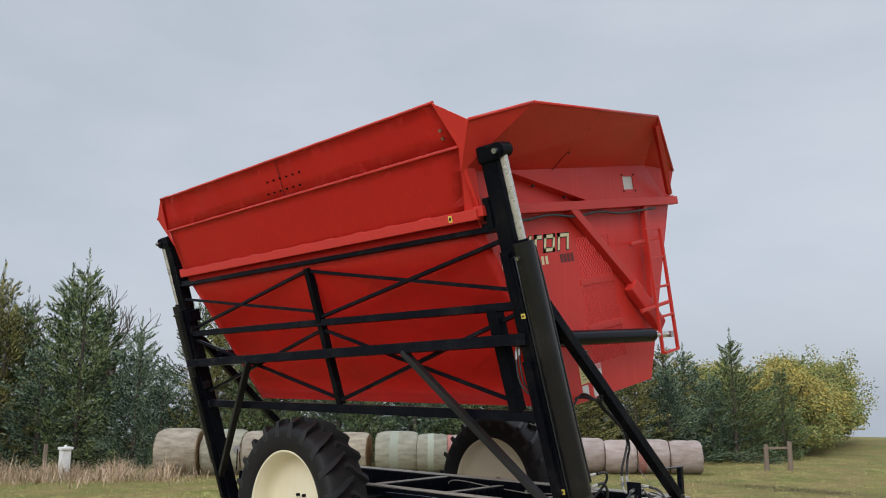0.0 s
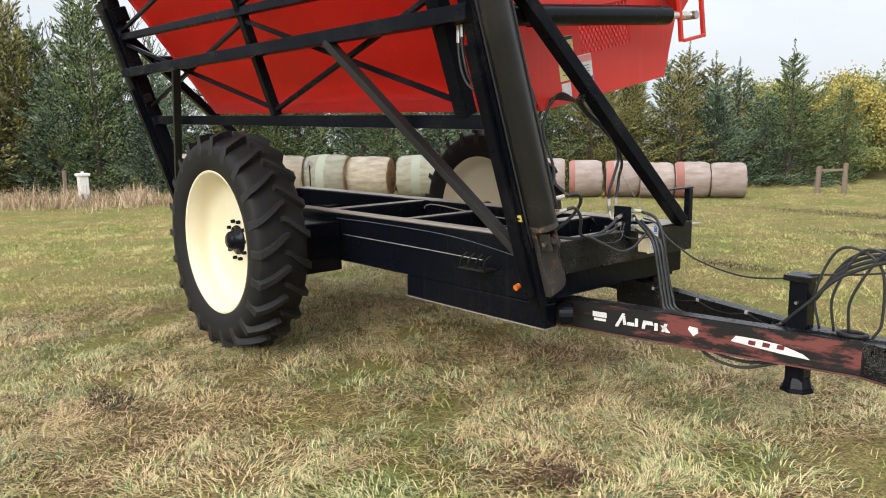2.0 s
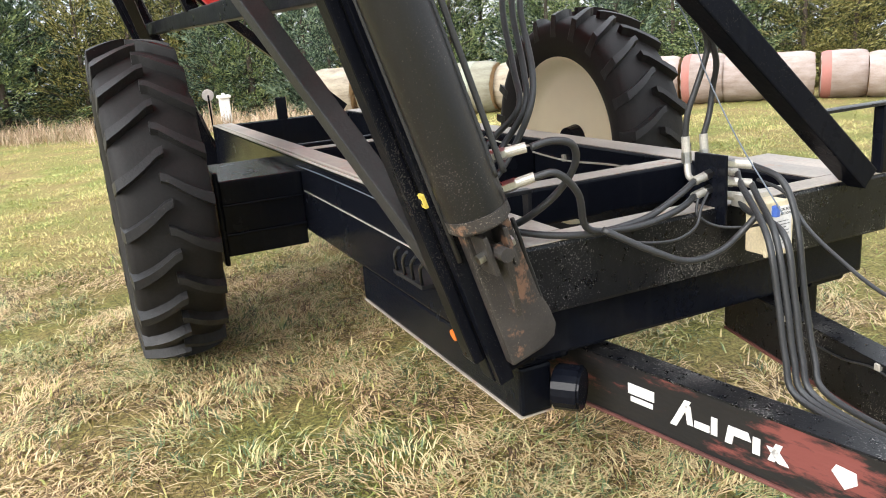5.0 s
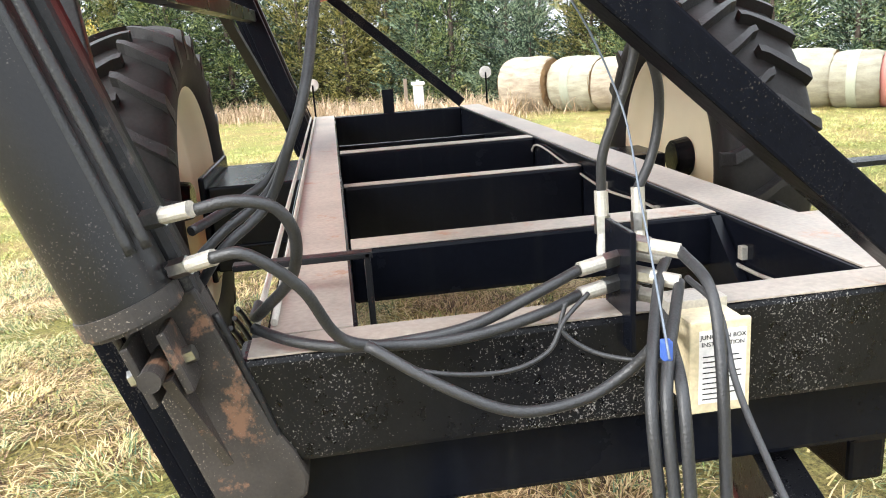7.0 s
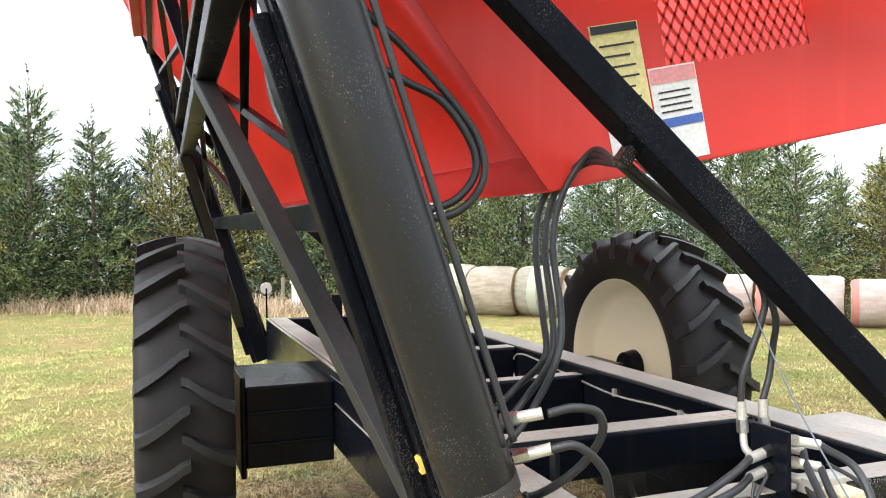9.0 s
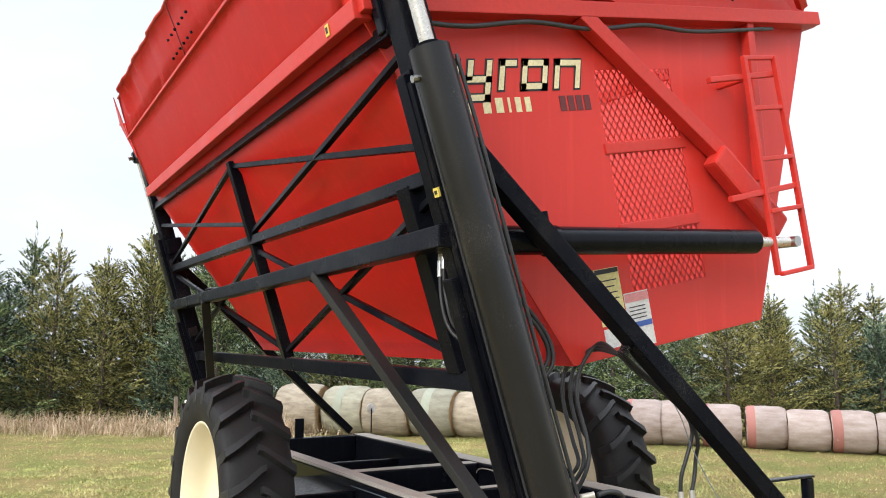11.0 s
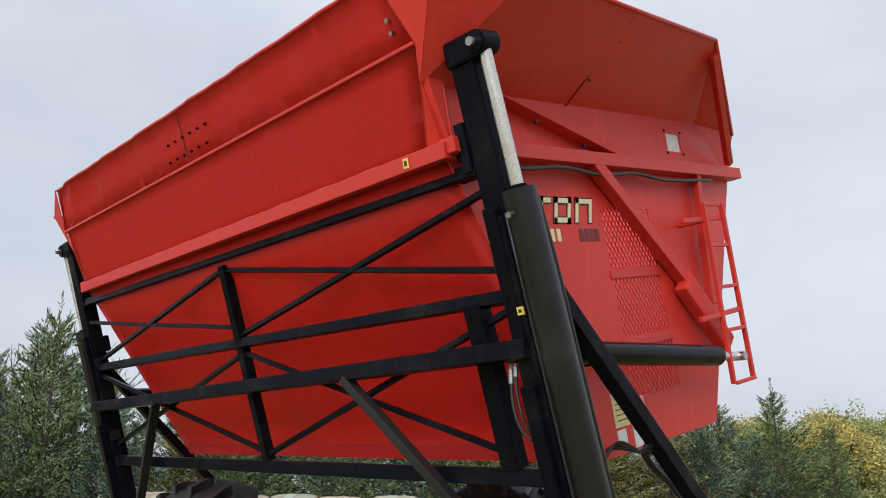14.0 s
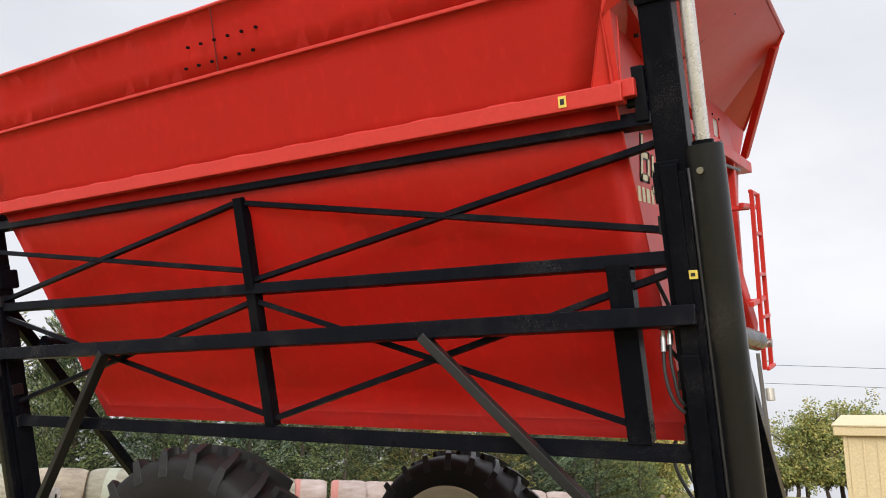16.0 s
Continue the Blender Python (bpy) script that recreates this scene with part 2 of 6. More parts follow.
def add_box(bm, lo, hi, m=None, bevel=0.0):
    lo, hi = Vector(lo), Vector(hi)
    mid, size = (lo + hi) / 2, hi - lo
    mm = Matrix.Translation(mid) @ Matrix.Diagonal((*size, 1))
    if m is not None:
        mm = m @ mm
    made = bmesh.ops.create_cube(bm, size=1.0, matrix=mm)
    if bevel:
        edges = list({e for v in made["verts"] for e in v.link_edges})
        bmesh.ops.bevel(bm, geom=edges, offset=bevel, segments=2, affect="EDGES", profile=0.6)
    return bm


def box(lo, hi, bevel=0.006, m=None):
    return add_box(bmesh.new(), lo, hi, m, bevel)


def axes(p0, p1, up=(0, 0, 1)):
    """Axes whose z runs from p0 to p1, with its y near up."""
    z = (Vector(p1) - Vector(p0)).normalized()
    x = Vector(up).cross(z)
    if x.length < 1e-4:
        x = Vector((1, 0, 0)).cross(z)
    x.normalize()
    y = z.cross(x)
    return Matrix((x, y, z)).transposed().to_4x4()


def beam(p0, p1, w, h, up=(0, 0, 1), bevel=0.006, bm=None):
    """A bevelled bar from p0 to p1, w across and h along up."""
    bm = bm or bmesh.new()
    length = (Vector(p1) - Vector(p0)).length
    m = Matrix.Translation(p0) @ axes(p0, p1, up)
    return add_box(bm, (-w / 2, -h / 2, 0), (w / 2, h / 2, length), m, bevel)


def rod(p0, p1, r, segs=20, r2=None, bm=None, bevel=0.0):
    bm = bm or bmesh.new()
    length = (Vector(p1) - Vector(p0)).length
    m = Matrix.Translation((Vector(p0) + Vector(p1)) / 2) @ axes(p0, p1)
    made = bmesh.ops.create_cone(bm, cap_ends=True, segments=segs, radius1=r, radius2=r if r2 is None else r2, depth=length, matrix=m)
    if bevel:
        rims = [e for e in {e for v in made["verts"] for e in v.link_edges} if any(len(f.verts) > 4 for f in e.link_faces)]
        bmesh.ops.bevel(bm, geom=rims, offset=bevel, segments=2, affect="EDGES")
    return bm


def smooth_by_angle(ob, angle=40):
    me = ob.data
    for p in me.polygons:
        p.use_smooth = True
    bm = bmesh.new()
    bm.from_mesh(me)
    for e in bm.edges:
        e.smooth = len(e.link_faces) == 2 and e.calc_face_angle(0) < radians(angle)
    bm.to_mesh(me)
    bm.free()
    return ob


def spline(points, steps=8):
    """Points along a smooth curve through those given."""
    p = [Vector(q) for q in points]
    p = [2 * p[0] - p[1]] + p + [2 * p[-1] - p[-2]]
    out = []
    for i in range(1, len(p) - 2):
        for k in range(steps):
            t = k / steps
            a, b, c, d = p[i - 1], p[i], p[i + 1], p[i + 2]
            out.append(0.5 * ((2 * b) + (c - a) * t + (2 * a - 5 * b + 4 * c - d) * t * t + (3 * b - a - 3 * c + d) * t ** 3))
    out.append(p[-2])
    return out


def tube(points, r, segs=8, steps=8, bm=None, ribbed=0.0):
    """A round tube along a smooth curve through the points."""
    bm = bm or bmesh.new()
    line = spline(points, steps)
    side = None
    rings = []
    for i, q in enumerate(line):
        d = (line[min(i + 1, len(line) - 1)] - line[max(i - 1, 0)]).normalized()
        if side is None:
            side = d.orthogonal().normalized()
        side = (side - d * side.dot(d)).normalized()
        other = d.cross(side)
        rad = r * (1 + ribbed * (i % 2))
        rings.append([bm.verts.new(q + rad * (math.cos(a) * side + math.sin(a) * other)) for a in (2 * math.pi * k / segs for k in range(segs))])
    for a, b in zip(rings, rings[1:]):
        for k in range(segs):
            bm.faces.new((a[k], a[(k + 1) % segs], b[(k + 1) % segs], b[k])).smooth = True
    bm.faces.new(rings[0][::-1])
    bm.faces.new(rings[-1])
    return bm


def plate(corners, thick, bm=None, cuts=1):
    """A sheet of metal with the given corners (in order), thick to both sides of its plane."""
    bm = bm or bmesh.new()
    c = [Vector(q) for q in corners]
    nrm = Vector((0, 0, 0))
    for i in range(len(c)):
        a, b = c[i], c[(i + 1) % len(c)]
        nrm += a.cross(b)
    nrm.normalize()
    top = [bm.verts.new(q + nrm * thick / 2) for q in c]
    low = [bm.verts.new(q - nrm * thick / 2) for q in c]
    bm.faces.new(top)
    bm.faces.new(low[::-1])
    for i in range(len(c)):
        j = (i + 1) % len(c)
        bm.faces.new((top[i], low[i], low[j], top[j]))
    return bm


def bolts(points, direction, r=0.012, depth=0.012, bm=None):
    bm = bm or bmesh.new()
    d = Vector(direction).normalized()
    for q in points:
        rod(Vector(q) - d * 0.004, Vector(q) + d * depth, r, 6, bm=bm)
    return bm


# ---- ground ----
def fall(x, y):
    """The land drops gently away from the yard on all sides."""
    d = max(0.0, math.hypot(x + 2.7, y - 1.5) - 6)
    return -0.0004 * d * d if d < 100 else -4 - 0.08 * (d - 100)


def ground_height(x, y):
    d = math.hypot(max(abs(x + 2.5) - 8, 0), max(abs(y - 1.0) - 8, 0))
    rough = 0.018 * math.sin(x * 0.31 + 1.3) * math.cos(y * 0.27) + 0.007 * math.sin(x * 1.7 + y * 0.9)
    return fall(x, y) - 0.01 + rough * (1 - math.exp(-d / 4)) * max(0.0, 1 - d / 60)


def ground_sheet():
    bm = bmesh.new()
    far = [60, 68, 78, 90, 105, 130, 170, 240, 360, 600, 1000, 1600]
    xs = [-v for v in far[::-1]] + [-50 + 1.0 * i for i in range(96)] + [50] + far
    ys = [-v for v in far[::-1]] + [-50, -42, -36, -30, -26] + [-22 + 1.0 * i for i in range(75)] + far
    grid = [[bm.verts.new((x, y, ground_height(x, y))) for y in ys] for x in xs]
    for a, b in zip(grid, grid[1:]):
        for i in range(len(ys) - 1):
            bm.faces.new((a[i], b[i], b[i + 1], a[i + 1])).smooth = True
    return bm


def soil_material():
    m = bpy.data.materials.new("mown grass ground")
    m.use_nodes = True
    n, l = m.node_tree.nodes, m.node_tree.links
    b = n["Principled BSDF"]
    b.inputs["Roughness"].default_value = 0.9
    b.inputs["Specular IOR Level"].default_value = 0.2
    geo = n.new("ShaderNodeNewGeometry")

    def noise_at(scale, detail, rough=0.6):
        t = n.new("ShaderNodeTexNoise")
        t.inputs["Scale"].default_value, t.inputs["Detail"].default_value, t.inputs["Roughness"].default_value = scale, detail, rough
        l.new(geo.outputs["Position"], t.inputs["Vector"])
        return t.outputs["Fac"]

    def blend(fac, lo, hi, a, c):
        r = n.new("ShaderNodeMapRange")
        r.inputs["From Min"].default_value, r.inputs["From Max"].default_value = lo, hi
        l.new(fac, r.inputs["Value"])
        x = n.new("ShaderNodeMix")
        x.data_type = "RGBA"
        l.new(r.outputs["Result"], x.inputs[0])
        for socket, value in ((x.inputs[6], a), (x.inputs[7], c)):
            if isinstance(value, tuple):
                socket.default_value = (*value, 1)
            else:
                l.new(value, socket)
        return x.outputs[2]

    # the dark end of each tone holds bare soil and painted shade between blades
    straw = blend(noise_at(60, 7, 0.7), 0.38, 0.62, (0.055, 0.036, 0.018), (0.43, 0.33, 0.125))
    green = blend(noise_at(52, 7, 0.7), 0.38, 0.62, (0.042, 0.046, 0.016), (0.31, 0.30, 0.08))
    turf = blend(noise_at(0.85, 5), 0.40, 0.60, straw, green)
    patch = blend(noise_at(2.2, 6, 0.65), 0.60, 0.70, turf, (0.15, 0.09, 0.05))
    l.new(patch, b.inputs["Base Color"])
    bp = n.new("ShaderNodeBump")
    bp.inputs["Strength"].default_value, bp.inputs["Distance"].default_value = 0.9, 0.03
    l.new(noise_at(45, 8, 0.7), bp.inputs["Height"])
    l.new(bp.outputs["Normal"], b.inputs["Normal"])
    return m


GROUND = soil_material()
tagged(part("ground", ground_sheet(), GROUND), "mown lawn of green and straw-coloured grass", "ground", kind="structure")


def blade_material(name, a, b2, c, d, patch_scale=0.85):
    """Grass blades: green and straw patches over the place, each blade a little different."""
    m = bpy.data.materials.new(name)
    m.use_nodes = True
    n, l = m.node_tree.nodes, m.node_tree.links
    b = n["Principled BSDF"]
    b.inputs["Roughness"].default_value = 0.65
    b.inputs["Specular IOR Level"].default_value = 0.25
    geo = n.new("ShaderNodeNewGeometry")
    t = n.new("ShaderNodeTexNoise")
    t.inputs["Scale"].default_value, t.inputs["Detail"].default_value = patch_scale, 5.0
    l.new(geo.outputs["Position"], t.inputs["Vector"])
    r = n.new("ShaderNodeMath")
    r.operation = "MULTIPLY_ADD"
    r.inputs[1].default_value, r.inputs[2].default_value = 0.74, -0.37
    l.new(geo.outputs["Random Per Island"], r.inputs[0])
    s = n.new("ShaderNodeMath")
    s.operation = "ADD"
    l.new(r.outputs[0], s.inputs[0])
    l.new(t.outputs["Fac"], s.inputs[1])
    ramp = n.new("ShaderNodeValToRGB")
    e = ramp.color_ramp.elements
    e[0].position, e[0].color = 0.30, (*a, 1)
    e[1].position, e[1].color = 0.74, (*d, 1)
    for pos, col in ((0.44, b2), (0.58, c)):
        x = e.new(pos)
        x.color = (*col, 1)
    l.new(s.outputs[0], ramp.inputs["Fac"])
    l.new(ramp.outputs["Color"], b.inputs["Base Color"])
    return m


LAWN = blade_material("lawn blades", (0.58, 0.47, 0.20), (0.50, 0.43, 0.16), (0.40, 0.40, 0.125), (0.27, 0.32, 0.09))
CLIPPINGS = blade_material("dry clippings", (0.70, 0.54, 0.305), (0.52, 0.375, 0.185), (0.33, 0.21, 0.10), (0.085, 0.052, 0.03), 2.0)
THATCH = blade_material("dark dead thatch", (0.15, 0.085, 0.05), (0.09, 0.05, 0.03), (0.06, 0.035, 0.022), (0.035, 0.022, 0.015), 4.0)
TUFTS = blade_material("green tufts", (0.66, 0.56, 0.305), (0.46, 0.445, 0.19), (0.28, 0.345, 0.128), (0.105, 0.15, 0.078), 1.6)
REEDS = blade_material("dry tall grass", (0.60, 0.45, 0.31), (0.50, 0.35, 0.24), (0.38, 0.26, 0.17), (0.26, 0.21, 0.11))


def blades(name, spots, height, width, lean, mat, label, category, rng, floor=0.0, matted=0.0, uneven=0.0):
    """Grass as bent blades of two triangles, rooted at the spots."""
    k = len(spots)
    x, y = spots[:, 0], spots[:, 1]
    swath = 2.2 * np.sin(1.3 * x + 0.9 * y) + 1.9 * np.sin(2.9 * y - 1.7 * x + 1.0) + 1.2 * np.sin(7.1 * x + 5.3 * y)
    ang = np.where(rng.uniform(0, 1, k) < matted, swath + rng.normal(0, 0.55, k), rng.uniform(0, 2 * math.pi, k))
    h = height * rng.uniform(0.45, 1.25, k) * (1 - uneven * (0.5 + 0.5 * np.sin(3.1 * spots[:, 0] + 1.7 * spots[:, 1]) * np.sin(2.3 * spots[:, 1] - 1.1 * spots[:, 0])))
    w = width * rng.uniform(0.6, 1.3, k)
    tilt = lean * rng.uniform(0.2, 1.6, k)
    side = np.stack((-np.sin(ang), np.cos(ang), np.zeros(k)), 1) * w[:, None]
    out = np.stack((np.cos(ang), np.sin(ang), np.zeros(k)), 1)
    d = np.maximum(0, np.hypot(x + 2.7, y - 1.5) - 6)
    root = np.concatenate((spots, (floor - 0.0004 * d * d)[:, None]), 1)
    mid = root + out * (tilt * h * 0.40)[:, None] + np.array((0, 0, 1.0)) * (h * 0.62 / (1 + 0.25 * tilt))[:, None]
    tip = root + out * (tilt * h)[:, None] + np.array((0, 0, 1.0)) * (h * np.clip(1.05 - 0.35 * tilt, 0.10, 1))[:, None]
    verts = np.stack((root - side, root + side, mid + side * 0.7, mid - side * 0.7, tip), 1).reshape(-1, 3)
    base = np.arange(k)[:, None] * 5
    quads = (base + np.array((0, 1, 2, 3))).ravel()
    tris = (base + np.array((3, 2, 4))).ravel()
    loops = np.concatenate((quads, tris)).astype(np.int32)
    starts = np.concatenate((np.arange(k) * 4, 4 * k + np.arange(k) * 3)).astype(np.int32)
    totals = np.concatenate((np.full(k, 4), np.full(k, 3))).astype(np.int32)
    me = bpy.data.meshes.new(name)
    me.vertices.add(len(verts))
    me.vertices.foreach_set("co", verts.ravel())
    me.loops.add(len(loops))
    me.loops.foreach_set("vertex_index", loops)
    me.polygons.add(2 * k)
    me.polygons.foreach_set("loop_start", starts)
    me.polygons.foreach_set("loop_total", totals)
    me.update(calc_edges=True)
    me.validate()
    me.materials.append(mat)
    return tagged(new(name, me), label, category, kind="stuff")


rng = np.random.default_rng(7)


def scatter(k, x0, x1, y0, y1, power=1.0):
    return np.stack((rng.uniform(x0, x1, k), rng.uniform(y0, y1, k)), 1)


def clumped(p, spread, share):
    """Pulls a share of the points into tufts."""
    k = int(len(p) * share)
    seeds = p[rng.integers(0, len(p), max(k // 14, 1))]
    p[:k] = seeds[rng.integers(0, len(seeds), k)] + rng.normal(0, spread, (k, 2))
    return p


def patchy(p, keep, phase):
    """Keeps the points that fall into uneven patches."""
    x, y = p[:, 0], p[:, 1]
    v = np.sin(1.9 * x + 1.3 * np.sin(1.1 * y + phase)) + np.sin(2.3 * y + 1.7 * np.sin(1.4 * x - phase)) + 0.8 * np.sin(5.1 * x - 3.7 * y + phase) + 0.8 * np.sin(4.3 * y + 6.1 * x)
    return p[v + rng.normal(0, 0.6, len(p)) > keep]


def fade_in(p, share=1.0, outside=False):
    """Thins the points out unevenly towards the edges of the close lawn."""
    d = np.minimum(np.minimum(p[:, 0] + 6.0, 3.6 - p[:, 0]), np.minimum(p[:, 1] + 4.0, 4.2 - p[:, 1]))
    d = d + 0.5 * np.sin(1.7 * p[:, 0] + 0.6) * np.sin(1.3 * p[:, 1]) + 0.3 * np.sin(3.9 * p[:, 0] - 2.7 * p[:, 1])
    keep = np.clip(d / 1.6, 0, 1) * share
    return p[(rng.uniform(0, 1, len(p)) < keep) != outside]


near_flat_straw = clumped(patchy(scatter(210000, -6, 3.6, -4.0, 4.2), -0.9, 0.4), 0.06, 0.5)
blades("grass_clippings", fade_in(near_flat_straw), 0.048, 0.0033, 2.8, CLIPPINGS, "flattened dry straw clippings lying on the lawn", "grass", rng, 0.0, 0.75)
tufts = clumped(patchy(scatter(150000, -6, 3.6, -4.0, 4.2), -0.2, 1.9), 0.035, 0.75)
blades("lawn_grass", fade_in(tufts), 0.056, 0.0034, 1.7, TUFTS, "short green tufts of mown grass", "grass", rng, 0.0, 0.6)
clods = np.concatenate([np.array(c) + rng.normal(0, 1, (n, 2)) * np.array(r) for c, r, n in (((-2.15, -1.40), (0.15, 0.07), 650), ((0.85, 0.06), (0.12, 0.06), 450), ((-1.75, 6.4), (0.30, 0.12), 600), ((-0.7, 10.5), (0.9, 0.16), 1600), ((-3.2, 13.2), (1.1, 0.25), 1800))])
blades("dead_thatch", clods, 0.040, 0.0050, 2.4, THATCH, "dark brown dead thatch lying in clumps", "grass", rng, 0.004)
mid_lawn = clumped(patchy(scatter(120000, -13, 5.5, -6.5, 10.5), -0.9, 3.0), 0.06, 0.6)
mid_lawn = fade_in(mid_lawn, 0.85, True)
blades("lawn_grass", mid_lawn, 0.052, 0.0040, 1.7, LAWN, "short mown grass with dry straw clippings", "grass", rng, 0.0, 0.6)
far_lawn = clumped(patchy(scatter(90000, -24, 9, -9, 24), -1.4, 5.0), 0.10, 0.5)
blades("lawn_grass", far_lawn, 0.055, 0.0055, 1.6, LAWN, "short mown grass spreading out to the trees", "grass", rng)

# ---- the dump cart ----
cart = thing("dump_cart", (-2.7, 1.55, 0), "red high-lift dump cart with raised bin on black frame", "farm trailer")
S, C = 0.305, 0.9524                    # the masts lean to the dumping side
BASE_Y = 0.978
MID_X = -2.79
UNEVEN = 0.020                          # the lift stands a little higher at the rear


def on_mast(x, a, n=0.0):
    """A place a metres up the mast and n behind its near face."""
    return Vector((x, BASE_Y - S * a + C * n, C * a + S * n))


MAST = Matrix(((1, 0, 0, 0), (0, -S, C, BASE_Y), (0, C, S, 0), (0, 0, 0, 1)))   # x, up the mast, behind its face


def mast_box(x0, x1, a0, a1, n0, n1, bevel=0.008, bm=None):
    return add_box(bm or bmesh.new(), (x0, a0, n0), (x1, a1, n1), MAST, bevel)


def mast_prism(x0, x1, outline, bevel=0.008):
    """A slab between x0 and x1 whose outline is given up and behind the mast's face."""
    bm = bmesh.new()
    rings = [[bm.verts.new(on_mast(x, a, n)) for a, n in outline] for x in (x0, x1)]
    bm.faces.new(rings[0])
    bm.faces.new(rings[1][::-1])
    for i in range(len(outline)):
        j = (i + 1) % len(outline)
        bm.faces.new((rings[0][j], rings[0][i], rings[1][i], rings[1][j]))
    bmesh.ops.recalc_face_normals(bm, faces=bm.faces[:])
    bmesh.ops.bevel(bm, geom=bm.edges[:], offset=bevel, segments=2, profile=0.6, affect="EDGES")
    return bm


def ends(front):
    """Maps front x to the front or the rear end of the cart."""
    return (lambda x: x) if front else (lambda x: 2 * MID_X - x)


for front in (True, False):
    X = ends(front)
    up_by = 0.0 if front else 0.10
    lo_hi = lambda a, b: (min(X(a), X(b)), max(X(a), X(b)))
    outer = part("outer_mast", mast_box(*lo_hi(-0.065, 0.05), 0.77, 3.40, -0.05, 0.09), MAST_BLACK, cart)
    part("mast_face", mast_box(*lo_hi(-0.03, 0.05), 0.77, 3.38, -0.085, -0.05, 0.006), MAST_BLACK, outer)
    part("mast_face", mast_box(*lo_hi(-0.028, 0.056), 0.86, 2.50, -0.122, -0.085, 0.008), MAST_BLACK, outer)
    part("mast_flange", mast_box(*lo_hi(0.05, 0.085), 0.77, 3.34, -0.08, -0.03, 0.004), MAST_BLACK, outer)
    part("weld", tube([on_mast(X(0.086), 0.9 + 0.3 * i, -0.03 + 0.003 * (i % 2)) for i in range(9)], 0.005, 6, 4), BLACK_DUSTY, outer, "rough weld bead")
    for a in (2.06, 2.32, 3.06):
        part("wear_pad", mast_box(*lo_hi(-0.078, -0.062), a, a + 0.09, -0.04, 0.05, 0.004), BLACK_DUSTY, outer)
    part("mast_shoulder", mast_box(*lo_hi(-0.085, 0.05), 3.20, 3.36, -0.03, 0.14, 0.02), MAST_BLACK, outer)
    inner = part("inner_mast", mast_box(*lo_hi(-0.055, 0.10), 2.55 + up_by, 4.22 + up_by, -0.04, 0.095, 0.012), MAST_BLACK, cart)
    part("mast_head", mast_box(*lo_hi(-0.065, 0.16), 4.13 + up_by, 4.27 + up_by, -0.06, 0.07, 0.02), MAST_BLACK, inner)
    barrel = part("lift_cylinder", rod(on_mast(X(0.160), 1.33, 0.013), on_mast(X(0.160), 3.45, 0.0), 0.088, 40, bevel=0.006), BARREL, cart)
    smooth_by_angle(barrel)
    part("end_collar", rod(on_mast(X(0.160), 1.305, 0.013), on_mast(X(0.160), 1.355, 0.013), 0.091, 40, bevel=0.008), BLACK_GRIMY, barrel)
    part("gland", rod(on_mast(X(0.160), 3.44, 0.0), on_mast(X(0.160), 3.47, 0.0), 0.050, 28, bevel=0.004), MAST_BLACK, barrel)
    ram = part("piston_rod", rod(on_mast(X(0.160), 3.4, 0.0), on_mast(X(0.168), 4.20 + up_by, -0.01), 0.033, 28), CHROME, cart, "pale chromed piston rod")
    smooth_by_angle(ram)
    part("clevis", rod(on_mast(X(0.160), 4.20 + up_by, -0.07), on_mast(X(0.160), 4.20 + up_by, 0.07), 0.062, 24, bevel=0.01), MAST_BLACK, inner)
    part("pin", rod(on_mast(X(0.160), 4.20 + up_by, -0.11), on_mast(X(0.160), 4.20 + up_by, -0.06), 0.022, 12), STEEL, inner)
    part("bolt", rod(on_mast(X(0.155), 3.33, -0.115), on_mast(X(0.155), 3.33, -0.06), 0.016, 8), STEEL, barrel)
    part("mast_foot", mast_prism(X(0.05), X(0.125), ((1.31, -0.035), (1.31, 0.115), (1.02, 0.125), (0.94, 0.142), (0.88, 0.145), (0.845, 0.125), (0.83, 0.08), (0.83, -0.035))), BLACK_GRIMY, cart, "grimy dust-brown mast foot")
    part("foot_weld", tube([on_mast(X(0.118), 0.95 + 0.06 * i, 0.128 - 0.002 * (i % 2)) for i in range(6)], 0.007, 6, 3), BLACK_DUSTY, cart, "rough weld bead")
    part("back_plate", mast_box(*lo_hi(0.052, 0.12), 1.28, 3.30, 0.072, 0.118, 0.018), BLACK_DUSTY, cart)
    part("foot_gusset", plate([on_mast(X(0.15), 0.98, 0.03), on_mast(X(0.15), 1.20, 0.03), on_mast(X(0.225), 1.20, 0.03)], 0.018), BLACK_GRIMY, cart)
    for n in (-0.02, 0.045):
        part("clevis_plate", mast_box(*lo_hi(0.13, 0.215), 1.16, 1.28, n, n + 0.016, 0.005), BLACK_GRIMY, cart)
    part("clevis_bolt", rod(on_mast(X(0.175), 1.215, -0.04), on_mast(X(0.175), 1.215, 0.08), 0.016, 6), STEEL, cart)
    part("pivot_pin", rod(on_mast(X(0.05), 1.22, 0.015), on_mast(X(0.255), 1.22, 0.015), 0.020, 14), BLACK_GRIMY, cart)
    part("strut", beam((X(0.09), 0.13, 2.94), (X(0.14), 2.14, 1.14), 0.09, 0.085, (0, 1, 1)), MAST_BLACK, cart)
    part("cross_brace", beam((X(-1.42), 0.06, 2.49), (X(0.0), 0.56, 1.06), 0.055, 0.075, (0, 1, 0)), GREY_BRACE, cart, "dusty grey diagonal brace")
part("crossbar", box((-5.65, 0.035, 2.475), (0.062, 0.12, 2.57)), MAST_BLACK, cart)

# sliding truss between the inner masts
XL, XR = -5.50, -0.05


def on_truss(x, z):
    k = UNEVEN * (XR - x)
    return Vector((x, 0.36 - (z - 1.97) * 0.335 - S * k, z + C * k))


